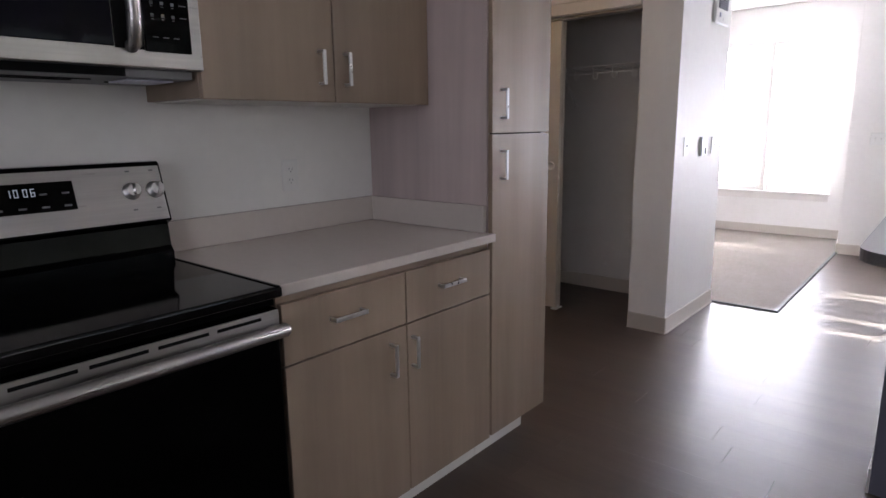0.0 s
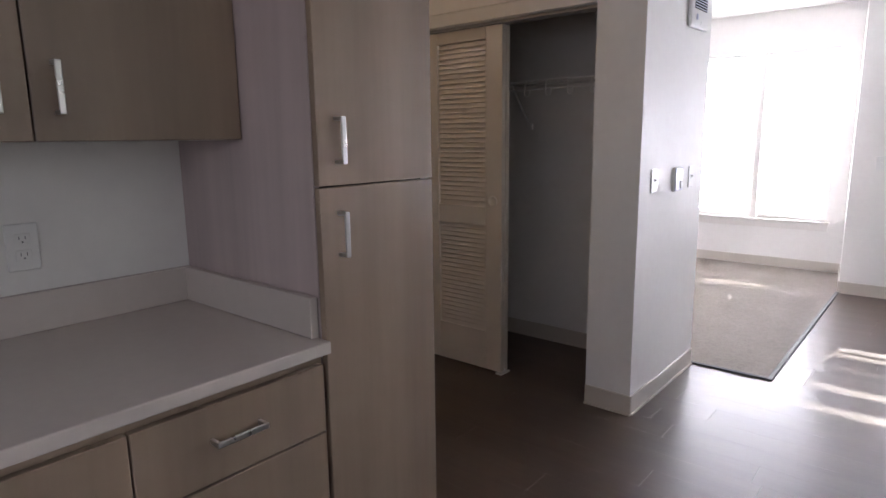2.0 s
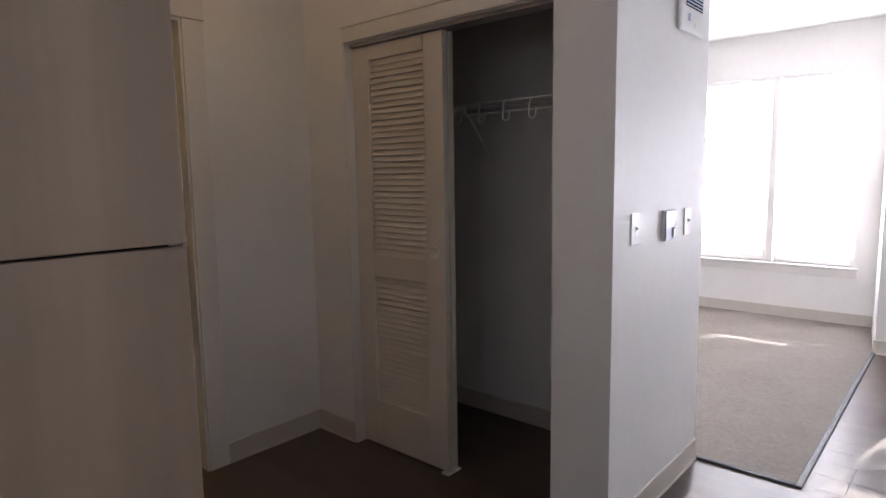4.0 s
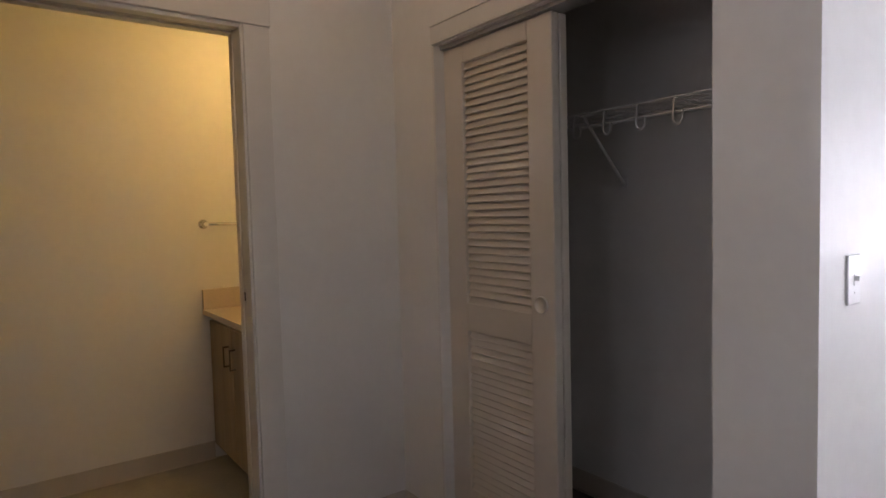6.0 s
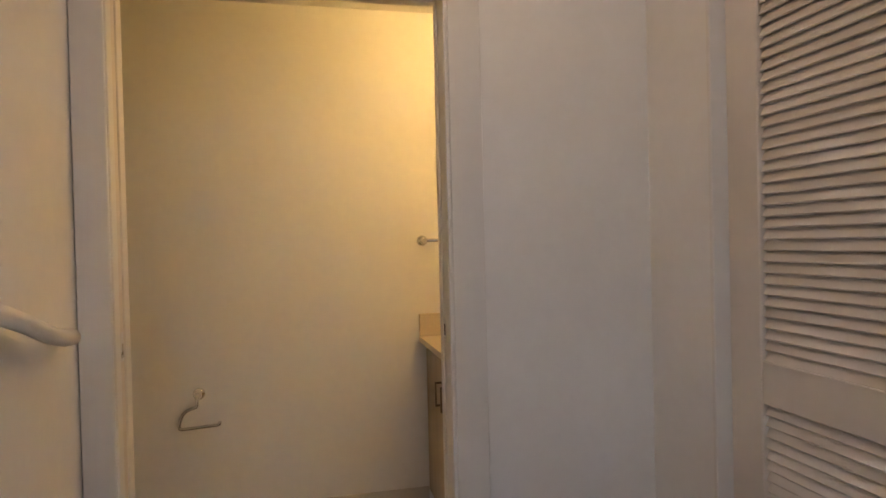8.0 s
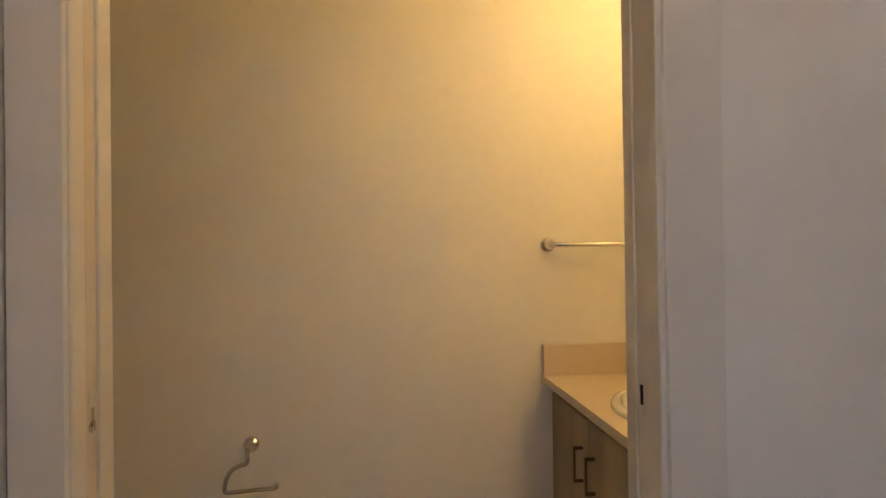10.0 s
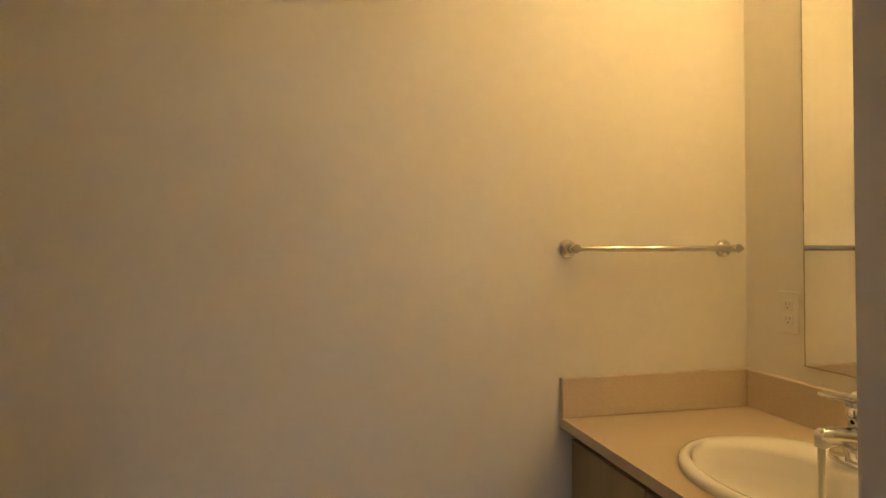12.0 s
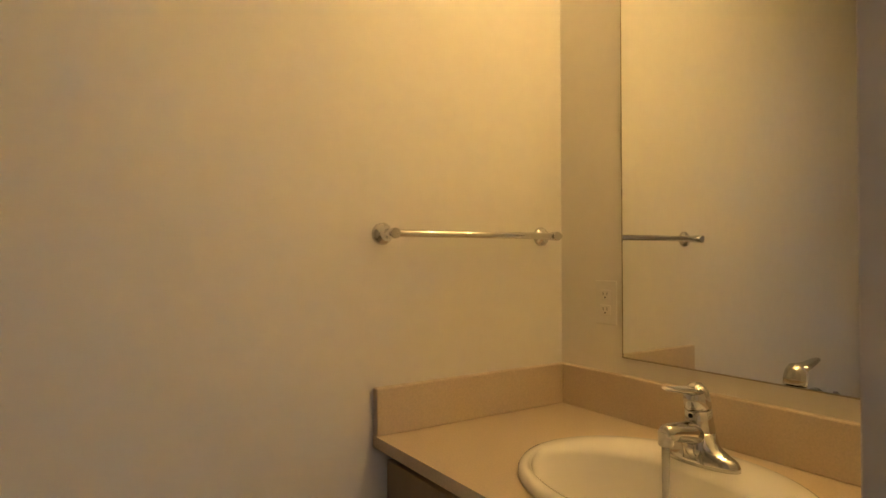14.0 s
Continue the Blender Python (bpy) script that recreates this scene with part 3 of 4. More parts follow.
def sloped(y0, y1, prof):
    """A prism along y with an outline of (x, z)."""
    bm = bmesh.new()
    a = [bm.verts.new((x, y0, z)) for x, z in prof]
    b = [bm.verts.new((x, y1, z)) for x, z in prof]
    bm.faces.new(a)
    bm.faces.new(b[::-1])
    n = len(prof)
    for i in range(n):
        bm.faces.new((a[i], b[i], b[(i + 1) % n], a[(i + 1) % n]))
    return bm


bg = part("backguard", sloped(RS, RN, [(KIT_W + 0.005, 0.88), (-0.475, 0.88), (-0.475, 0.94), (-0.490, 0.955), (-0.498, 1.02), (-0.470, 1.034), (-0.520, 1.197), (-0.530, 1.205), (KIT_W + 0.005, 1.205)]), M_BLACK, rg, "black enamel backguard")


def on_panel(y0, y1, s0, s1, d0, d1):
    """A plate on the sloping control panel: s runs up it."""
    a, b = Vector((-0.470, 1.034)), Vector((-0.520, 1.197))
    n = Vector((b.y - a.y, a.x - b.x)).normalized()
    p = [a.lerp(b, s) for s in (s0, s1)]
    q = [p[0] + n * d0, p[0] + n * d1, p[1] + n * d1, p[1] + n * d0]
    return sloped(y0, y1, [(v.x, v.y) for v in q])


pn = part("control_panel", on_panel(RS + 0.006, RN - 0.006, 0.03, 0.97, 0.0005, 0.004), M_STEEL, bg, "brushed steel control panel")
ds = part("display", on_panel(-3.345, -3.062, 0.34, 0.80, 0.0045, 0.006), M_GLASSB, bg, "black glass clock display")
SEGMENTS = {"0": "abcdef", "1": "bc", "6": "acdefg"}
for i, ch in enumerate("1006"):
    y = -3.216 + i * 0.0165 + (0.004 if i > 1 else 0.0)
    bars = {"a": (0, 0.010, 0.70, 0.715), "g": (0, 0.010, 0.645, 0.66), "d": (0, 0.010, 0.59, 0.605), "f": (0, 0.0022, 0.655, 0.71),
            "b": (0.0078, 0.010, 0.655, 0.71), "e": (0, 0.0022, 0.595, 0.65), "c": (0.0078, 0.010, 0.595, 0.65)}
    for n, key in enumerate(SEGMENTS[ch]):
        a, b, c, d = bars[key]
        part("digit_bar", on_panel(y + a, y + b, c, d, 0.0062 + n * 0.00004, 0.0067 + n * 0.00004), M_DIGIT, ds)
for i in range(5):
    for j in range(2):
        y = -3.30 + i * 0.052
        if j == 1 and i in (1, 2):
            continue
        part("display_mark", on_panel(y, y + 0.018, 0.40 + j * 0.2, 0.43 + j * 0.2, 0.0062, 0.0066), M_PRINT, bg)
for y in (-2.915, -2.848, RS + 0.097, RS + 0.03):
    a, b = Vector((-0.470, 0, 1.034)), Vector((-0.520, 0, 1.197))
    n = Vector((b.z - a.z, 0, a.x - b.x)).normalized()
    c = a.lerp(b, 0.55) + Vector((0, y, 0))
    bm = bmesh.new()
    tube(bm, [c + n * 0.004, c + n * 0.010, c + n * 0.0105, c + n * 0.026, c + n * 0.028], 0.02, 24, True, [0.025, 0.025, 0.0215, 0.020, 0.017])
    up_v = (b - a).normalized()
    kb = part("knob", bm, M_NICKEL, bg, "round brushed metal knob")
    bm = bmesh.new()
    tube(bm, [c + n * 0.0285 - up_v * 0.016, c + n * 0.0285 + up_v * 0.016], 0.0045, 8)
    part("knob_grip", bm, M_NICKEL, kb)
    for s in (0.22, 0.88):
        part("panel_mark", on_panel(y - 0.006, y + 0.006, s, s + 0.025, 0.0042, 0.0046), M_PRINT, bg)

part("vent_trim", box(0.018, 0.034, RS + 0.002, RN - 0.002, 0.862, 0.886), M_BLACK, rg)
dr = part("oven_door", box(0.020, 0.052, RS + 0.003, RN - 0.003, 0.262, 0.858, bevel=0.004, seg=2), M_BLACK, rg, "black glass oven door with steel top band")
part("door_glass", box(0.0522, 0.056, RS + 0.010, RN - 0.010, 0.290, 0.795, bevel=0.002), M_GLASSB, dr)
part("door_band", box(0.0522, 0.0575, RS + 0.004, RN - 0.004, 0.798, 0.856, bevel=0.002), M_STEEL, dr, "brushed steel band")
for i in range(5):
    y = RS + 0.05 + i * 0.135
    part("vent_slot", box(0.0573, 0.0582, y, y + 0.115, 0.838, 0.846), M_DARK, dr)
bm = bmesh.new()
hy0, hy1 = RS + 0.008, RN - 0.006
tube(bm, [(0.092, hy0, 0.812), (0.094, hy0 + 0.004, 0.812), (0.094, hy1 - 0.004, 0.812), (0.092, hy1, 0.812)], 0.017, 16, True, [0.013, 0.017, 0.017, 0.013])
hd = part("door_handle", bm, M_STEEL, dr, "thick brushed steel bar handle")
for y in (hy0 + 0.025, hy1 - 0.025):
    part("handle_bracket", box(0.057, 0.088, y - 0.014, y + 0.014, 0.803, 0.821, bevel=0.003), M_STEEL, hd)
part("storage_drawer", box(0.020, 0.050, RS + 0.003, RN - 0.003, 0.075, 0.256, bevel=0.004), M_STEEL, rg, "brushed steel lower drawer")
bm = bmesh.new()
tube(bm, [(0.0565, -2.952, 0.345), (0.0565, -2.940, 0.372)], 0.0012, 6)
part("door_mark", bm, M_PRINT, dr)

# ---- microwave ----
mw = thing("microwave", (-0.42, (RN + RS) / 2, 1.445), "stainless over-the-range microwave with black glass door", "microwave")
MF = -0.232
MN = -2.802
part("body", box(KIT_W, MF - 0.03, RS, MN, 1.447, 1.865, bevel=0.003), M_STEELV, mw)
ft = part("front_frame", box(MF - 0.029, MF - 0.004, RS, MN, 1.445, 1.865, bevel=0.003, seg=2), M_STEEL, mw, "brushed steel front")
part("door_window", box(MF - 0.004, MF, RS + 0.05, -3.022, 1.490, 1.835, bevel=0.002), M_MWGLASS, ft, "black glass door window")
part("handle_recess", box(MF - 0.004, MF - 0.001, -3.020, -2.952, 1.487, 1.84), M_DARK, ft)
bm = bmesh.new()
tube(bm, [(MF + 0.004, -2.985, 1.492), (MF + 0.022, -2.985, 1.494), (MF + 0.034, -2.985, 1.56), (MF + 0.034, -2.985, 1.76), (MF + 0.026, -2.985, 1.826), (MF + 0.004, -2.985, 1.84)], 0.016, 16)
part("handle", bm, M_STEEL, ft, "bowed steel handle")
cp = part("keypad", box(MF - 0.004, MF, -2.950, -2.832, 1.484, 1.845, bevel=0.002), M_GLASSB, ft, "black keypad panel")
for j in range(9):
    z = 1.518 + j * 0.0295 + (0.022 if j else 0.0)
    for i in range(3):
        y = -2.934 + i * 0.026
        if j:
            part("key_mark", box(MF, MF + 0.0006, y + 0.003, y + 0.011, z - 0.004, z + 0.004, bevel=0.0003), M_PRINT, cp)
            part("key_mark", box(MF, MF + 0.0006, y + 0.004, y + 0.010, z - 0.009, z - 0.0075), M_PRINT, cp)
        else:
            part("key_mark", box(MF, MF + 0.0006, y + 0.004, y + 0.018, z, z + 0.0022), M_PRINT, cp)
    if j:
        part("key_mark", box(MF, MF + 0.0006, -2.858, -2.840, z - 0.001, z + 0.001), M_PRINT, cp)
# underside: a sunk vent along the front, two narrow grilles behind it, the cooktop lamp lens
part("underside", box(KIT_W + 0.01, MF - 0.050, RS + 0.01, MN - 0.010, 1.424, 1.4468, bevel=0.002), M_UNDER, mw, "grey painted underside")
part("front_vent", box(MF - 0.0498, MF - 0.046, RS + 0.02, -2.985, 1.426, 1.446), M_DARK, mw, "black sunk vent along the front")
for x0, x1, yn in ((-0.385, -0.372, -3.03), (-0.435, -0.418, -3.06)):
    part("grease_filter", box(x0, x1, RS + 0.03, yn, 1.4215, 1.4238), M_DARK, mw, "narrow black grease filter grille")
part("light_lens", box(-0.44, -0.32, -2.965, -2.845, 1.419, 1.4238, bevel=0.002), M_PLASTICB, mw, "frosted cooktop lamp lens")
part("lens_seam", box(-0.448, -0.441, -2.972, -2.845, 1.4205, 1.4238), M_DARK, mw)

# ---- island ----
isl = thing("kitchen_island", (1.5, -0.5, 0), "dark grey kitchen island with a rounded grey top", "kitchen island")
part("base", box(1.190, 1.78, -1.22, 0.25, 0.0, 0.838, bevel=0.003), M_ISLBASE, isl)
part("base_trim", box(1.181, 1.1895, -1.22, 0.25, 0.0, 0.095, bevel=0.002), M_TOE, isl)
bm = bmesh.new()
out = []
ix0, ix1, iy0, iy1, rr = 1.076, 1.86, -1.36, 0.38, 0.16
for cx, cy, a0 in ((ix1 - rr, iy1 - rr, 0), (ix0 + rr, iy1 - rr, 90), (ix0 + rr, iy0 + rr, 180), (ix1 - rr, iy0 + rr, 270)):
    out += [(cx + rr * math.cos(radians(a0 + 9 * i)), cy + rr * math.sin(radians(a0 + 9 * i))) for i in range(11)]
low = [bm.verts.new((x, y, 0.839)) for x, y in out]
high = [bm.verts.new((x, y, 0.880)) for x, y in out]
bm.faces.new(low[::-1])
f = bm.faces.new(high)
for i in range(len(out)):
    bm.faces.new((low[i], low[(i + 1) % len(out)], high[(i + 1) % len(out)], high[i]))
bmesh.ops.bevel(bm, geom=list(f.edges), offset=0.004, segments=2, affect="EDGES", profile=0.5)
part("top", bm, M_ISLTOP, isl, "polished grey top with rounded corners")


# ---- windows and blinds ----
def window(name, along, u0, u1, z0, z1, face, out_sign, units, label, gaps=(13, (2, 3, 6), 20)):
    """A row of double-hung units in a wall, with blinds on the inside. face: inner wall face; out_sign: the way outside."""
    def blk(a, b, d0, d1, c, d, bevel=0.0):
        t0, t1 = sorted((face + out_sign * d0, face + out_sign * d1))
        return box(a, b, t0, t1, c, d, bevel=bevel) if along == "x" else box(t0, t1, a, b, c, d, bevel=bevel)

    mid = (u0 + u1) / 2
    at = (mid, face, z0) if along == "x" else (face, mid, z0)
    w = thing(name, at, label, "window", "", "structure")
    part("sill", blk(u0 - 0.035, u1 + 0.035, -0.035, 0.09, z0 - 0.020, z0, 0.004), M_TRIM, w)
    part("apron", blk(u0 - 0.025, u1 + 0.025, -0.014, -0.001, z0 - 0.092, z0 - 0.021, 0.002), M_TRIM, w)
    step = (u1 - u0) / units
    for i in range(units):
        a, b = u0 + i * step, u0 + (i + 1) * step
        a += 0.03 if i else 0.0
        b -= 0.03 if i < units - 1 else 0.0
        fr = part("window_frame", blk(a, a + 0.045, 0.09, 0.145, z0, z1, 0.003), M_TRIM, w)
        part("frame_side", blk(b - 0.045, b, 0.09, 0.145, z0, z1, 0.003), M_TRIM, fr)
        part("frame_head", blk(a + 0.045, b - 0.045, 0.09, 0.145, z1 - 0.05, z1, 0.003), M_TRIM, fr)
        part("frame_foot", blk(a + 0.045, b - 0.045, 0.09, 0.145, z0, z0 + 0.055, 0.003), M_TRIM, fr)
        mz = z0 + (z1 - z0) * 0.42
        part("meeting_rail", blk(a + 0.045, b - 0.045, 0.095, 0.14, mz - 0.024, mz + 0.024, 0.003), M_TRIM, fr)
        for c, d in ((z0 + 0.055, mz - 0.024), (mz + 0.024, z1 - 0.05)):
            p = part("pane", blk(a + 0.045, b - 0.045, 0.116, 0.120, c, d), M_PANE, w)
            p.visible_shadow = False
        # blind
        bc = ((a + b) / 2, face + out_sign * 0.045, z0) if along == "x" else (face + out_sign * 0.045, (a + b) / 2, z0)
        bl = thing("window_blind", bc, "white horizontal mini blind, lowered with slats part open", "blind", "window blinds")
        part("headrail", blk(a + 0.006, b - 0.006, 0.028, 0.062, z1 - 0.034, z1 - 0.002, 0.002), M_BLIND, bl)
        part("bottom_rail", blk(a + 0.052, b - 0.072, 0.034, 0.056, z0 + 0.084, z0 + 0.096, 0.002), M_BLIND, bl)
        bm = blk(a + 0.052, b - 0.072, 0.0325, 0.0575, -0.0006, 0.0006)
        for v in bm.verts:
            d = (v.co.y if along == "x" else v.co.x) - face
            v.co.z += -(d * out_sign - 0.045) * math.tan(radians(23))
        base = ORIGIN[bl]
        me = bpy.data.meshes.new("slat")
        bmesh.ops.recalc_face_normals(bm, faces=bm.faces)
        bmesh.ops.translate(bm, verts=bm.verts, vec=(-base.x, -base.y, 0))
        bm.to_mesh(me)
        bm.free()
        me.materials.append(M_BLIND)
        n = int((z1 - z0 - 0.135) / 0.0235)
        for j in range(n):
            s = new("slat", me)
            s.parent = bl
            s.location = (0, 0, 0.106 + j * 0.0235)
            if (j + 5 * i) % gaps[0] in gaps[1]:
                s.rotation_euler = (radians(gaps[2]), 0, 0) if along == "x" else (0, radians(-gaps[2]), 0)
        for u in (a + 0.10, b - 0.10):
            part("ladder_cord", blk(u - 0.001, u + 0.001, 0.0605, 0.0615, z0 + 0.08, z1 - 0.03), M_BLIND, bl)
    for i in range(1, units):
        c = u0 + i * step
        part("mullion", blk(c - 0.03, c + 0.03, 0.005, 0.145, z0, z1, 0.003), M_TRIM, w)
    return w


window("window_1", "x", *WIN_LR, LR_N, 1, 2, "white double-hung window pair with mini blinds")
window("window_2", "x", *WIN_DIN, DIN_N, 1, 2, "white double-hung window pair with mini blinds", (7, (0, 1), 44))
window("window_4", "x", *WIN_SOUTH, SOUTH, -1, 2, "white double-hung window pair with mini blinds")
window("window_3", "y", *WIN_EAST, EAST, 1, 2, "white double-hung window pair with mini blinds")

# ---- bathroom ----
VX0, VX1, VF = BATH_W, BATH_E, -0.500
van = thing("vanity_cabinet", (-2.345, -0.22, 0), "tan woodgrain laminate bathroom vanity with doors", "bathroom vanity")
part("body", box(VX0 + 0.006, VX1 - 0.002, VF + 0.02, BATH_N - 0.002, 0.095, 0.690, bevel=0.001), M_VANITY, van)
for a in (VX0 + 0.006, VX1 - 0.020):
    part("end_panel", box(a, a + 0.018, VF + 0.020, BATH_N - 0.002, 0.6905, 0.8145), M_VANITY, van)
part("toe_kick", box(VX0 + 0.006, VX1 - 0.002, VF + 0.09, BATH_N - 0.002, 0.004, 0.095), M_TOE, van)
part("top_rail", box(VX0 + 0.006, VX1 - 0.002, VF + 0.012, VF + 0.019, 0.785, 0.814), M_BRONZE, van, "gold-brown strip under the top")
for a, b, hx in ((VX0 + 0.010, -2.494, -2.545), (-2.490, -2.110, -2.442), (-2.106, VX1 - 0.006, -1.86)):
    d = part("door", box(a, b, VF, VF + 0.019, 0.090, 0.782, bevel=0.0015), M_VANITY, van)
    bm = bmesh.new()
    slab(bm, hx - 0.0065, hx + 0.0065, VF - 0.030, VF - 0.024, 0.582, 0.690, 0.002, 2)
    for z in (0.5865, 0.6855):
        slab(bm, hx - 0.0045, hx + 0.0045, VF - 0.026, VF + 0.001, z - 0.0042, z + 0.0042, 0.001)
    part("handle", bm, M_PULLD, d, "dark bronze bow pull")

SX, SY, SA, SB = -2.312, -0.250, 0.275, 0.226
vt = thing("bathroom_countertop", (-2.345, -0.23, 0.815), "beige laminate vanity top with matching splash", "vanity top")
bm = bmesh.new()
hole = [(SX + (SA - 0.02) * math.cos(a), SY + (SB - 0.02) * math.sin(a)) for a in np.linspace(0, 2 * math.pi, 48, endpoint=False)]
x0, x1, y0, y1 = VX0 + 0.002, VX1 - 0.002, -0.532, BATH_N - 0.002


def rim_point(x, y):
    dx, dy = x - SX, y - SY
    k = min(((x1 - SX) / dx if dx > 1e-9 else 9e9), ((x0 - SX) / dx if dx < -1e-9 else 9e9), ((y1 - SY) / dy if dy > 1e-9 else 9e9), ((y0 - SY) / dy if dy < -1e-9 else 9e9))
    return SX + dx * k, SY + dy * k


outer = [rim_point(*p) for p in hole]
for cx, cy in ((x0, y0), (x0, y1), (x1, y0), (x1, y1)):
    i = min(range(48), key=lambda k: (outer[k][0] - cx) ** 2 + (outer[k][1] - cy) ** 2)
    outer[i] = (cx, cy)
rings = [[bm.verts.new((x, y, z)) for x, y in pts] for pts, z in ((hole, 0.842), (outer, 0.842), (outer, 0.815), (hole, 0.815))]
for r in range(4):
    a, b = rings[r], rings[(r + 1) % 4]
    for i in range(48):
        bm.faces.new((a[i], a[(i + 1) % 48], b[(i + 1) % 48], b[i]))
part("top_slab", bm, M_VANTOP, vt)
part("back_splash", box(VX0 + 0.024, VX1 - 0.002, BATH_N - 0.022, BATH_N - 0.001, 0.8425, 0.952, bevel=0.002), M_VANTOP, vt)
part("side_splash", box(VX0 + 0.001, VX0 + 0.023, -0.531, BATH_N - 0.001, 0.8425, 0.952, bevel=0.002), M_VANTOP, vt)

basin = thing("wash_basin", (SX, SY, 0.843), "white oval drop-in porcelain wash basin", "sink")
prof = [(1.0, 0.843), (1.0, 0.852), (0.985, 0.858), (0.95, 0.861), (0.90, 0.859), (0.86, 0.8575), (0.83, 0.842), (0.80, 0.805), (0.74, 0.765), (0.62, 0.728), (0.42, 0.708), (0.16, 0.702), (0.09, 0.701)]
bm = bmesh.new()
rings = []
for s, z in prof:
    # the bowl lies forward of a flat faucet ledge
    shift, flat = (-0.048, 0.147 / 0.86 / SB) if s < 0.88 else (0.0, 1.0)
    rings.append([bm.verts.new((SX + SA * s * math.cos(a), SY + shift + SB * s * flat * math.sin(a), z)) for a in np.linspace(0, 2 * math.pi, 64, endpoint=False)])
for a, b in zip(rings, rings[1:]):
    for i in range(64):
        f = bm.faces.new((a[i], a[(i + 1) % 64], b[(i + 1) % 64], b[i]))
        f.smooth = True
bm.faces.new(rings[-1])
part("bowl", bm, M_PORC, basin)
bm = lathe(bmesh.new(), [(0.024, 0.7015), (0.024, 0.704), (0.017, 0.7045), (0.015, 0.7025)], (SX, SY - 0.04, 0), "z", 20)
part("drain", bm, M_CHROME, basin, "chrome drain ring")

fx, fy = -2.322, -0.112
fz = 0.8595
fc = thing("faucet", (fx, fy, fz), "chrome single-lever basin faucet, running", "faucet")
bm = bmesh.new()
rings = []
for s, h in ((1.0, 0.0), (1.0, 0.008), (0.94, 0.016), (0.72, 0.024), (0.50, 0.034), (0.34, 0.046), (0.26, 0.060)):
    lx = 0.082 * s if s > 0.4 else 0.030 + 0.05 * (s - 0.26)
    ly = 0.031 * (0.75 + 0.25 * s)
    rings.append([bm.verts.new((fx + lx * math.cos(a), fy + ly * math.sin(a), fz + h)) for a in np.linspace(0, 2 * math.pi, 32, endpoint=False)])
for a, b in zip(rings, rings[1:]):
    for i in range(32):
        f = bm.faces.new((a[i], a[(i + 1) % 32], b[(i + 1) % 32], b[i]))
        f.smooth = True
bm.faces.new(rings[0][::-1])
bm.faces.new(rings[-1])
part("base", bm, M_CHROME, fc)
bm = bmesh.new()
tube(bm, [(fx, fy + 0.004, fz + 0.012), (fx, fy + 0.003, fz + 0.034), (fx, fy + 0.001, fz + 0.058), (fx, fy - 0.001, fz + 0.084), (fx, fy - 0.003, fz + 0.102)], 0.024, 24, True, [0.038, 0.034, 0.029, 0.026, 0.0245])
part("body", bm, M_CHROME, fc)
# straight spout with an upright aerator at its end
bm = bmesh.new()
tube(bm, [(fx, fy - 0.004, fz + 0.052), (fx, fy - 0.040, fz + 0.063), (fx, fy - 0.078, fz + 0.069), (fx, fy - 0.100, fz + 0.070), (fx, fy - 0.110, fz + 0.069)], 0.016, 20, True, [0.024, 0.0205, 0.0175, 0.0165, 0.011])
part("spout", bm, M_CHROME, fc)
bm = lathe(bmesh.new(), [(0.0135, 0.072), (0.0135, 0.050), (0.0125, 0.048), (0.010, 0.0475), (0.0095, 0.050)], (fx, fy - 0.101, fz), "z", 20)
part("aerator", bm, M_NICKEL, fc, "round satin aerator")
# lever: a leaning dome that runs out into a thin tongue over the spout
bm = bmesh.new()
tube(bm, [(fx, fy - 0.003, fz + 0.103), (fx, fy - 0.006, fz + 0.116), (fx, fy - 0.011, fz + 0.131), (fx, fy - 0.017, fz + 0.142), (fx, fy - 0.022, fz + 0.147)], 0.02, 24, True, [0.0245, 0.0255, 0.0245, 0.019, 0.007])
lv = part("lever_cap", bm, M_CHROME, fc)
bm = bmesh.new()
tube(bm, [(fx, fy - 0.014, fz + 0.137), (fx, fy - 0.044, fz + 0.142), (fx, fy - 0.072, fz + 0.145), (fx, fy - 0.096, fz + 0.152), (fx, fy - 0.104, fz + 0.156)], 0.008, 16, True, [0.022, 0.0185, 0.0145, 0.0115, 0.006])
for v in bm.verts:
    mid = fz + 0.137 + 0.18 * max(0.0, fy - 0.014 - v.co.y)
    v.co.z = mid + (v.co.z - mid) * 0.4
part("lever", bm, M_CHROME, lv)
part("set_screw", lathe(bmesh.new(), [(0.0045, 0.0), (0.0045, -0.0015), (0.003, -0.002)], (fx, fy - 0.0268, fz + 0.092), "y", 12), M_DARK, fc, "small dark set screw")

wt = thing("water_stream", (fx, fy - 0.101, 0.705), "thin clear stream of running tap water", "water")
bm = bmesh.new()
tube(bm, [(fx, fy - 0.101, fz + 0.050), (fx, fy - 0.102, 0.85), (fx, fy - 0.102, 0.78), (fx, fy - 0.102, 0.706)], 0.006, 12, True, [0.0075, 0.0066, 0.0058, 0.0054])
part("stream", bm, M_WATER, wt)

mir = thing("mirror", (-2.235, BATH_N, 0.997), "large frameless wall mirror above the vanity", "mirror")
part("glass", box(-2.655, -1.815, BATH_N - 0.006, BATH_N - 0.0015, 0.997, 1.98, bevel=0.0006), M_MIRROR, mir)
bm = bmesh.new()
slab(bm, -2.6575, -2.6555, BATH_N - 0.0065, BATH_N - 0.001, 0.995, 1.982)
slab(bm, -2.6555, -1.815, BATH_N - 0.0065, BATH_N - 0.001, 0.9945, 0.9965)
part("edge", bm, M_BRONZE, mir, "thin dark mirror edge")

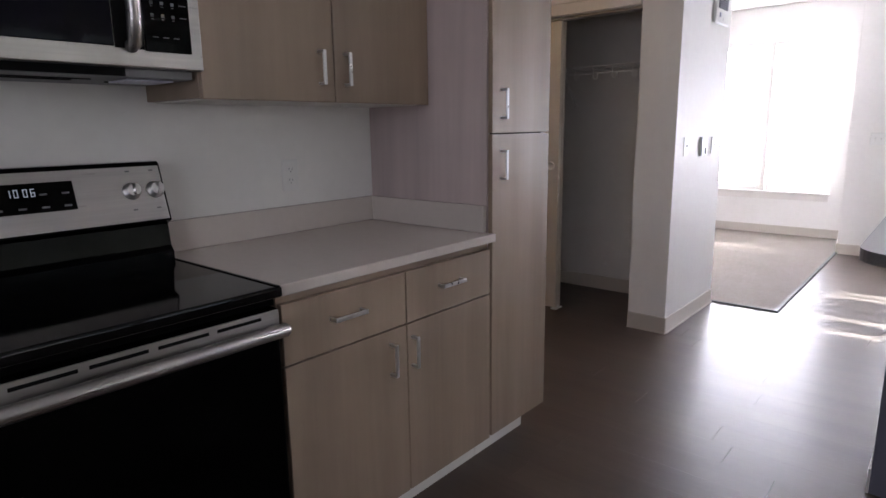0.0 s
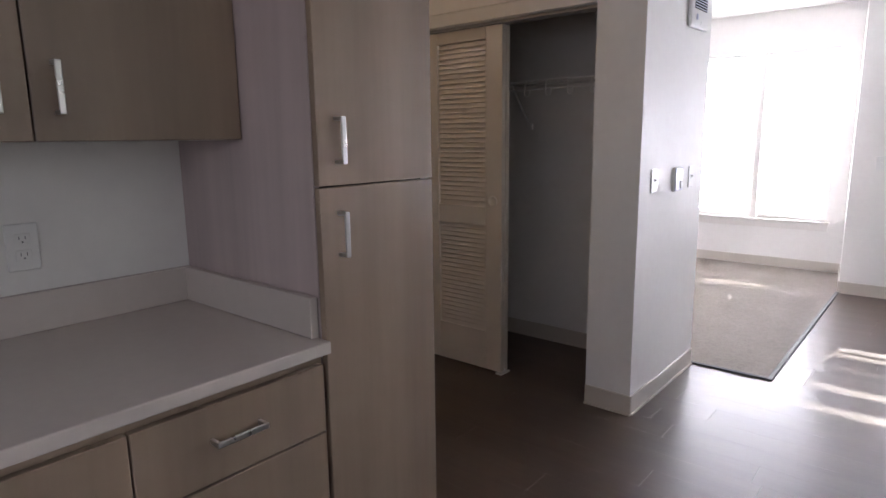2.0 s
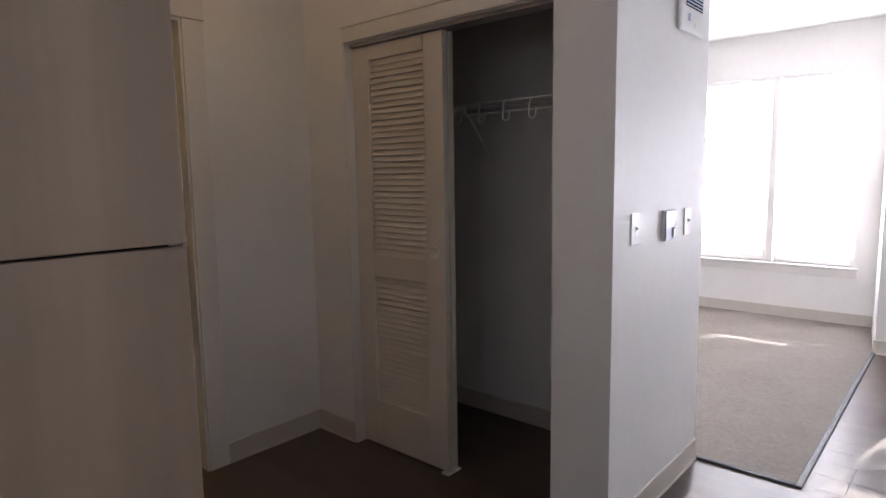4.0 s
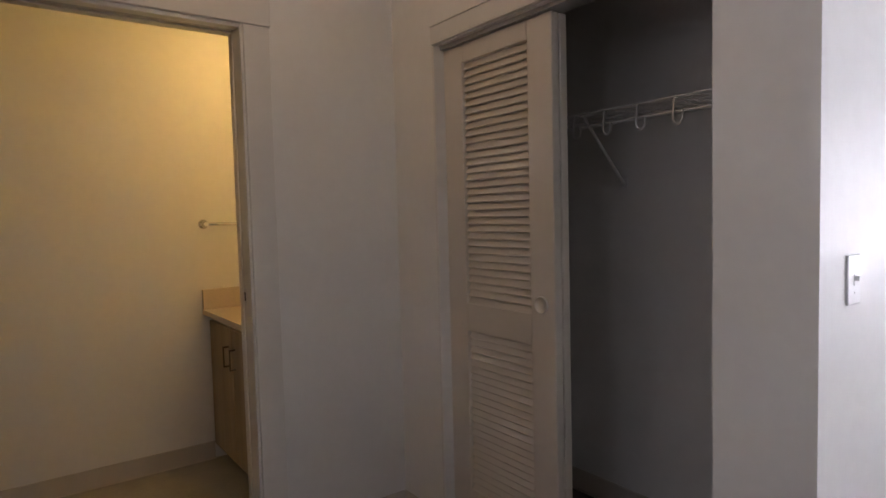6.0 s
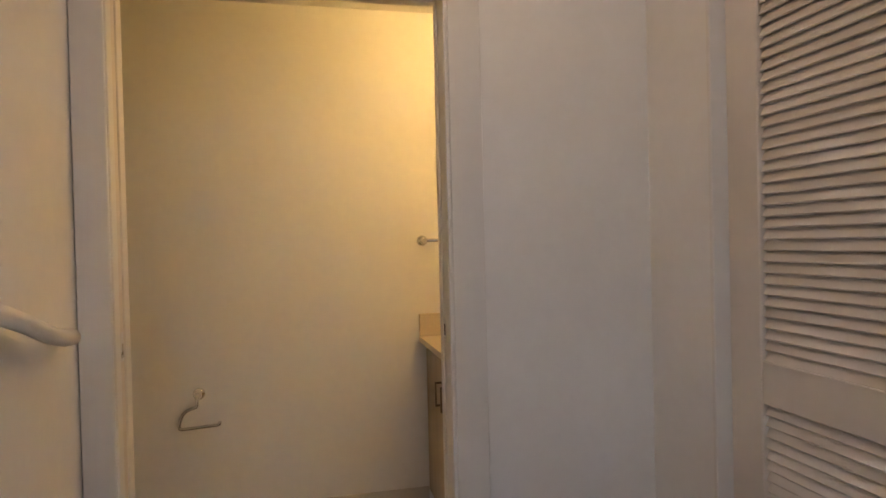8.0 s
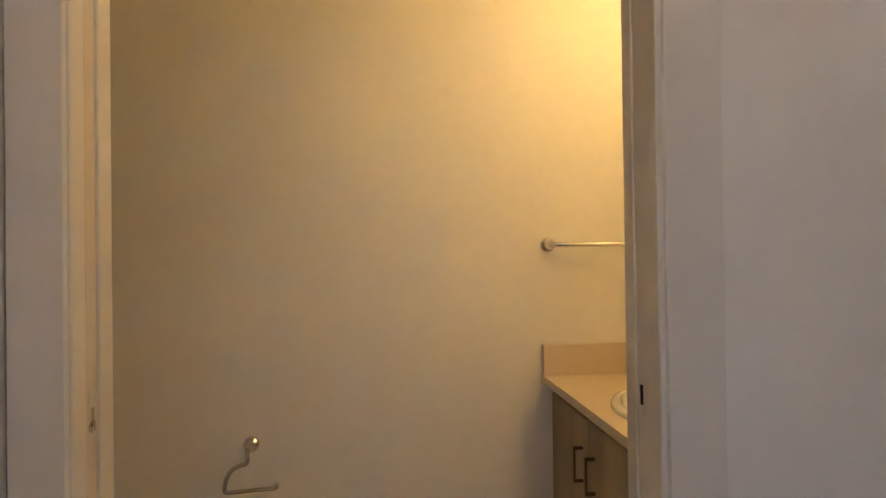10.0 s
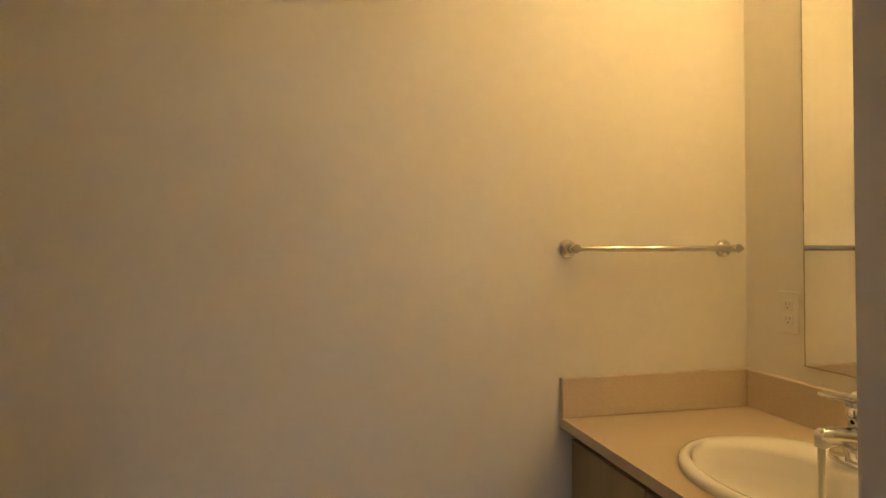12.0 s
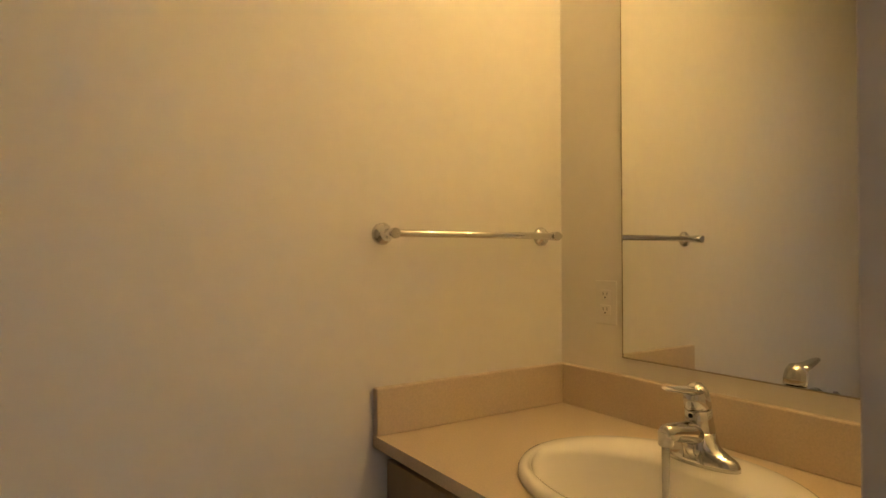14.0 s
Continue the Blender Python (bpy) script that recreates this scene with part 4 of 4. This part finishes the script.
tb = thing("towel_bar", (BATH_W, -0.25, 1.306), "chrome towel bar on the bathroom wall", "towel bar")
for y in (-0.507, -0.010):
    bm = lathe(bmesh.new(), [(0.026, 0.0), (0.026, 0.006), (0.022, 0.010), (0.013, 0.014), (0.010, 0.030), (0.0115, 0.048), (0.0125, 0.060), (0.012, 0.070)], (BATH_W, y, 1.308), "x", 24)
    part("post", bm, M_CHROME, tb)
bm = bmesh.new()
tube(bm, [(BATH_W + 0.058, -0.522, 1.308), (BATH_W + 0.058, -0.518, 1.308), (BATH_W + 0.058, 0.006, 1.308), (BATH_W + 0.058, 0.012, 1.308)], 0.009, 14, True, [0.006, 0.009, 0.009, 0.006])
part("bar", bm, M_CHROME, tb)

tp = thing("toilet_paper_holder", (BATH_W, -1.55, 0.633), "empty chrome hook toilet paper holder", "toilet paper holder")
bm = lathe(bmesh.new(), [(0.027, 0.0), (0.027, 0.006), (0.023, 0.011), (0.014, 0.015), (0.010, 0.03), (0.010, 0.066), (0.007, 0.070)], (BATH_W, -1.549, 0.640), "x", 24)
part("rose", bm, M_CHROME, tp)
px = BATH_W + 0.062
pts = [(px, -1.549, 0.642), (px, -1.550, 0.600), (px, -1.553, 0.594), (px, -1.570, 0.590), (px, -1.592, 0.582), (px, -1.609, 0.566), (px, -1.620, 0.543), (px, -1.625, 0.518), (px, -1.624, 0.505), (px, -1.615, 0.501)]
pts += [(px, -1.55, 0.504), (px, -1.468, 0.508), (px, -1.458, 0.511), (px, -1.456, 0.524)]
part("arm", tube(bmesh.new(), pts, 0.0076, 12), M_CHROME, tp)

lt = thing("vanity_light", (-2.35, BATH_N, 2.19), "warm vanity light bar above the mirror", "wall lamp")
part("back_plate", box(-2.56, -1.99, BATH_N - 0.03, BATH_N - 0.001, 2.23, 2.31, bevel=0.004), M_NICKEL, lt)
for x in (-2.25, -1.96):
    bm = bmesh.new()
    tube(bm, [(x, BATH_N - 0.031, 2.27), (x, -0.10, 2.34), (x, -0.16, 2.372)], 0.008, 10)
    part("arm", bm, M_NICKEL, lt)
    bm = lathe(bmesh.new(), [(0.02, 0.085), (0.05, 0.070), (0.052, 0.067), (0.022, 0.082)], (x, -0.16, 2.30), "z", 20)
    part("shade", bm, M_NICKEL, lt)

# ---- vinyl planks ----
PW, PL, GAP = 0.152, 1.22, 0.0006
rng = random.Random(4)


def plank_mesh(length):
    bm = box(-length / 2, length / 2, -PW / 2 + 0.0002, PW / 2 - 0.0002, -0.006, 0.0)
    top = [e for e in bm.edges if all(v.co.z > -0.001 for v in e.verts) and abs(e.verts[0].co.x - e.verts[1].co.x) < 0.001]
    bmesh.ops.bevel(bm, geom=top, offset=0.0008, segments=1, affect="EDGES", profile=0.5)
    bmesh.ops.recalc_face_normals(bm, faces=bm.faces)
    me = bpy.data.meshes.new("plank")
    bm.to_mesh(me)
    bm.free()
    me.materials.append(M_PLANK)
    return me


PLANKS = {}
floor = setting("floor", box(-1.81, EAST, SOUTH, DIN_N, -0.0079, -0.0062), M_SUB, "dark brown wood-look vinyl plank floor", "floor")
y = SOUTH + PW / 2
while y < DIN_N + PW / 2:
    off = rng.random() * PL
    xa = KIT_W if y < HALL_S else BATH_E + 0.06
    if y > 0.9:
        xa = 0.43
    elif y > 0.76:
        xa = -0.06
    cuts = [xa]
    c = xa + 0.12 + off
    while c < EAST - 0.1:
        cuts.append(round(c, 3))
        c += PL
    cuts.append(EAST)
    for a, b in zip(cuts, cuts[1:]):
        n = math.floor((b - a - GAP) * 1000) / 1000
        if n <= 0.02:
            continue
        if n not in PLANKS:
            PLANKS[n] = plank_mesh(n)
        p = new("plank", PLANKS[n])
        p.parent = floor
        p.location = ((a + b) / 2, y, 0.0)
    y += PW
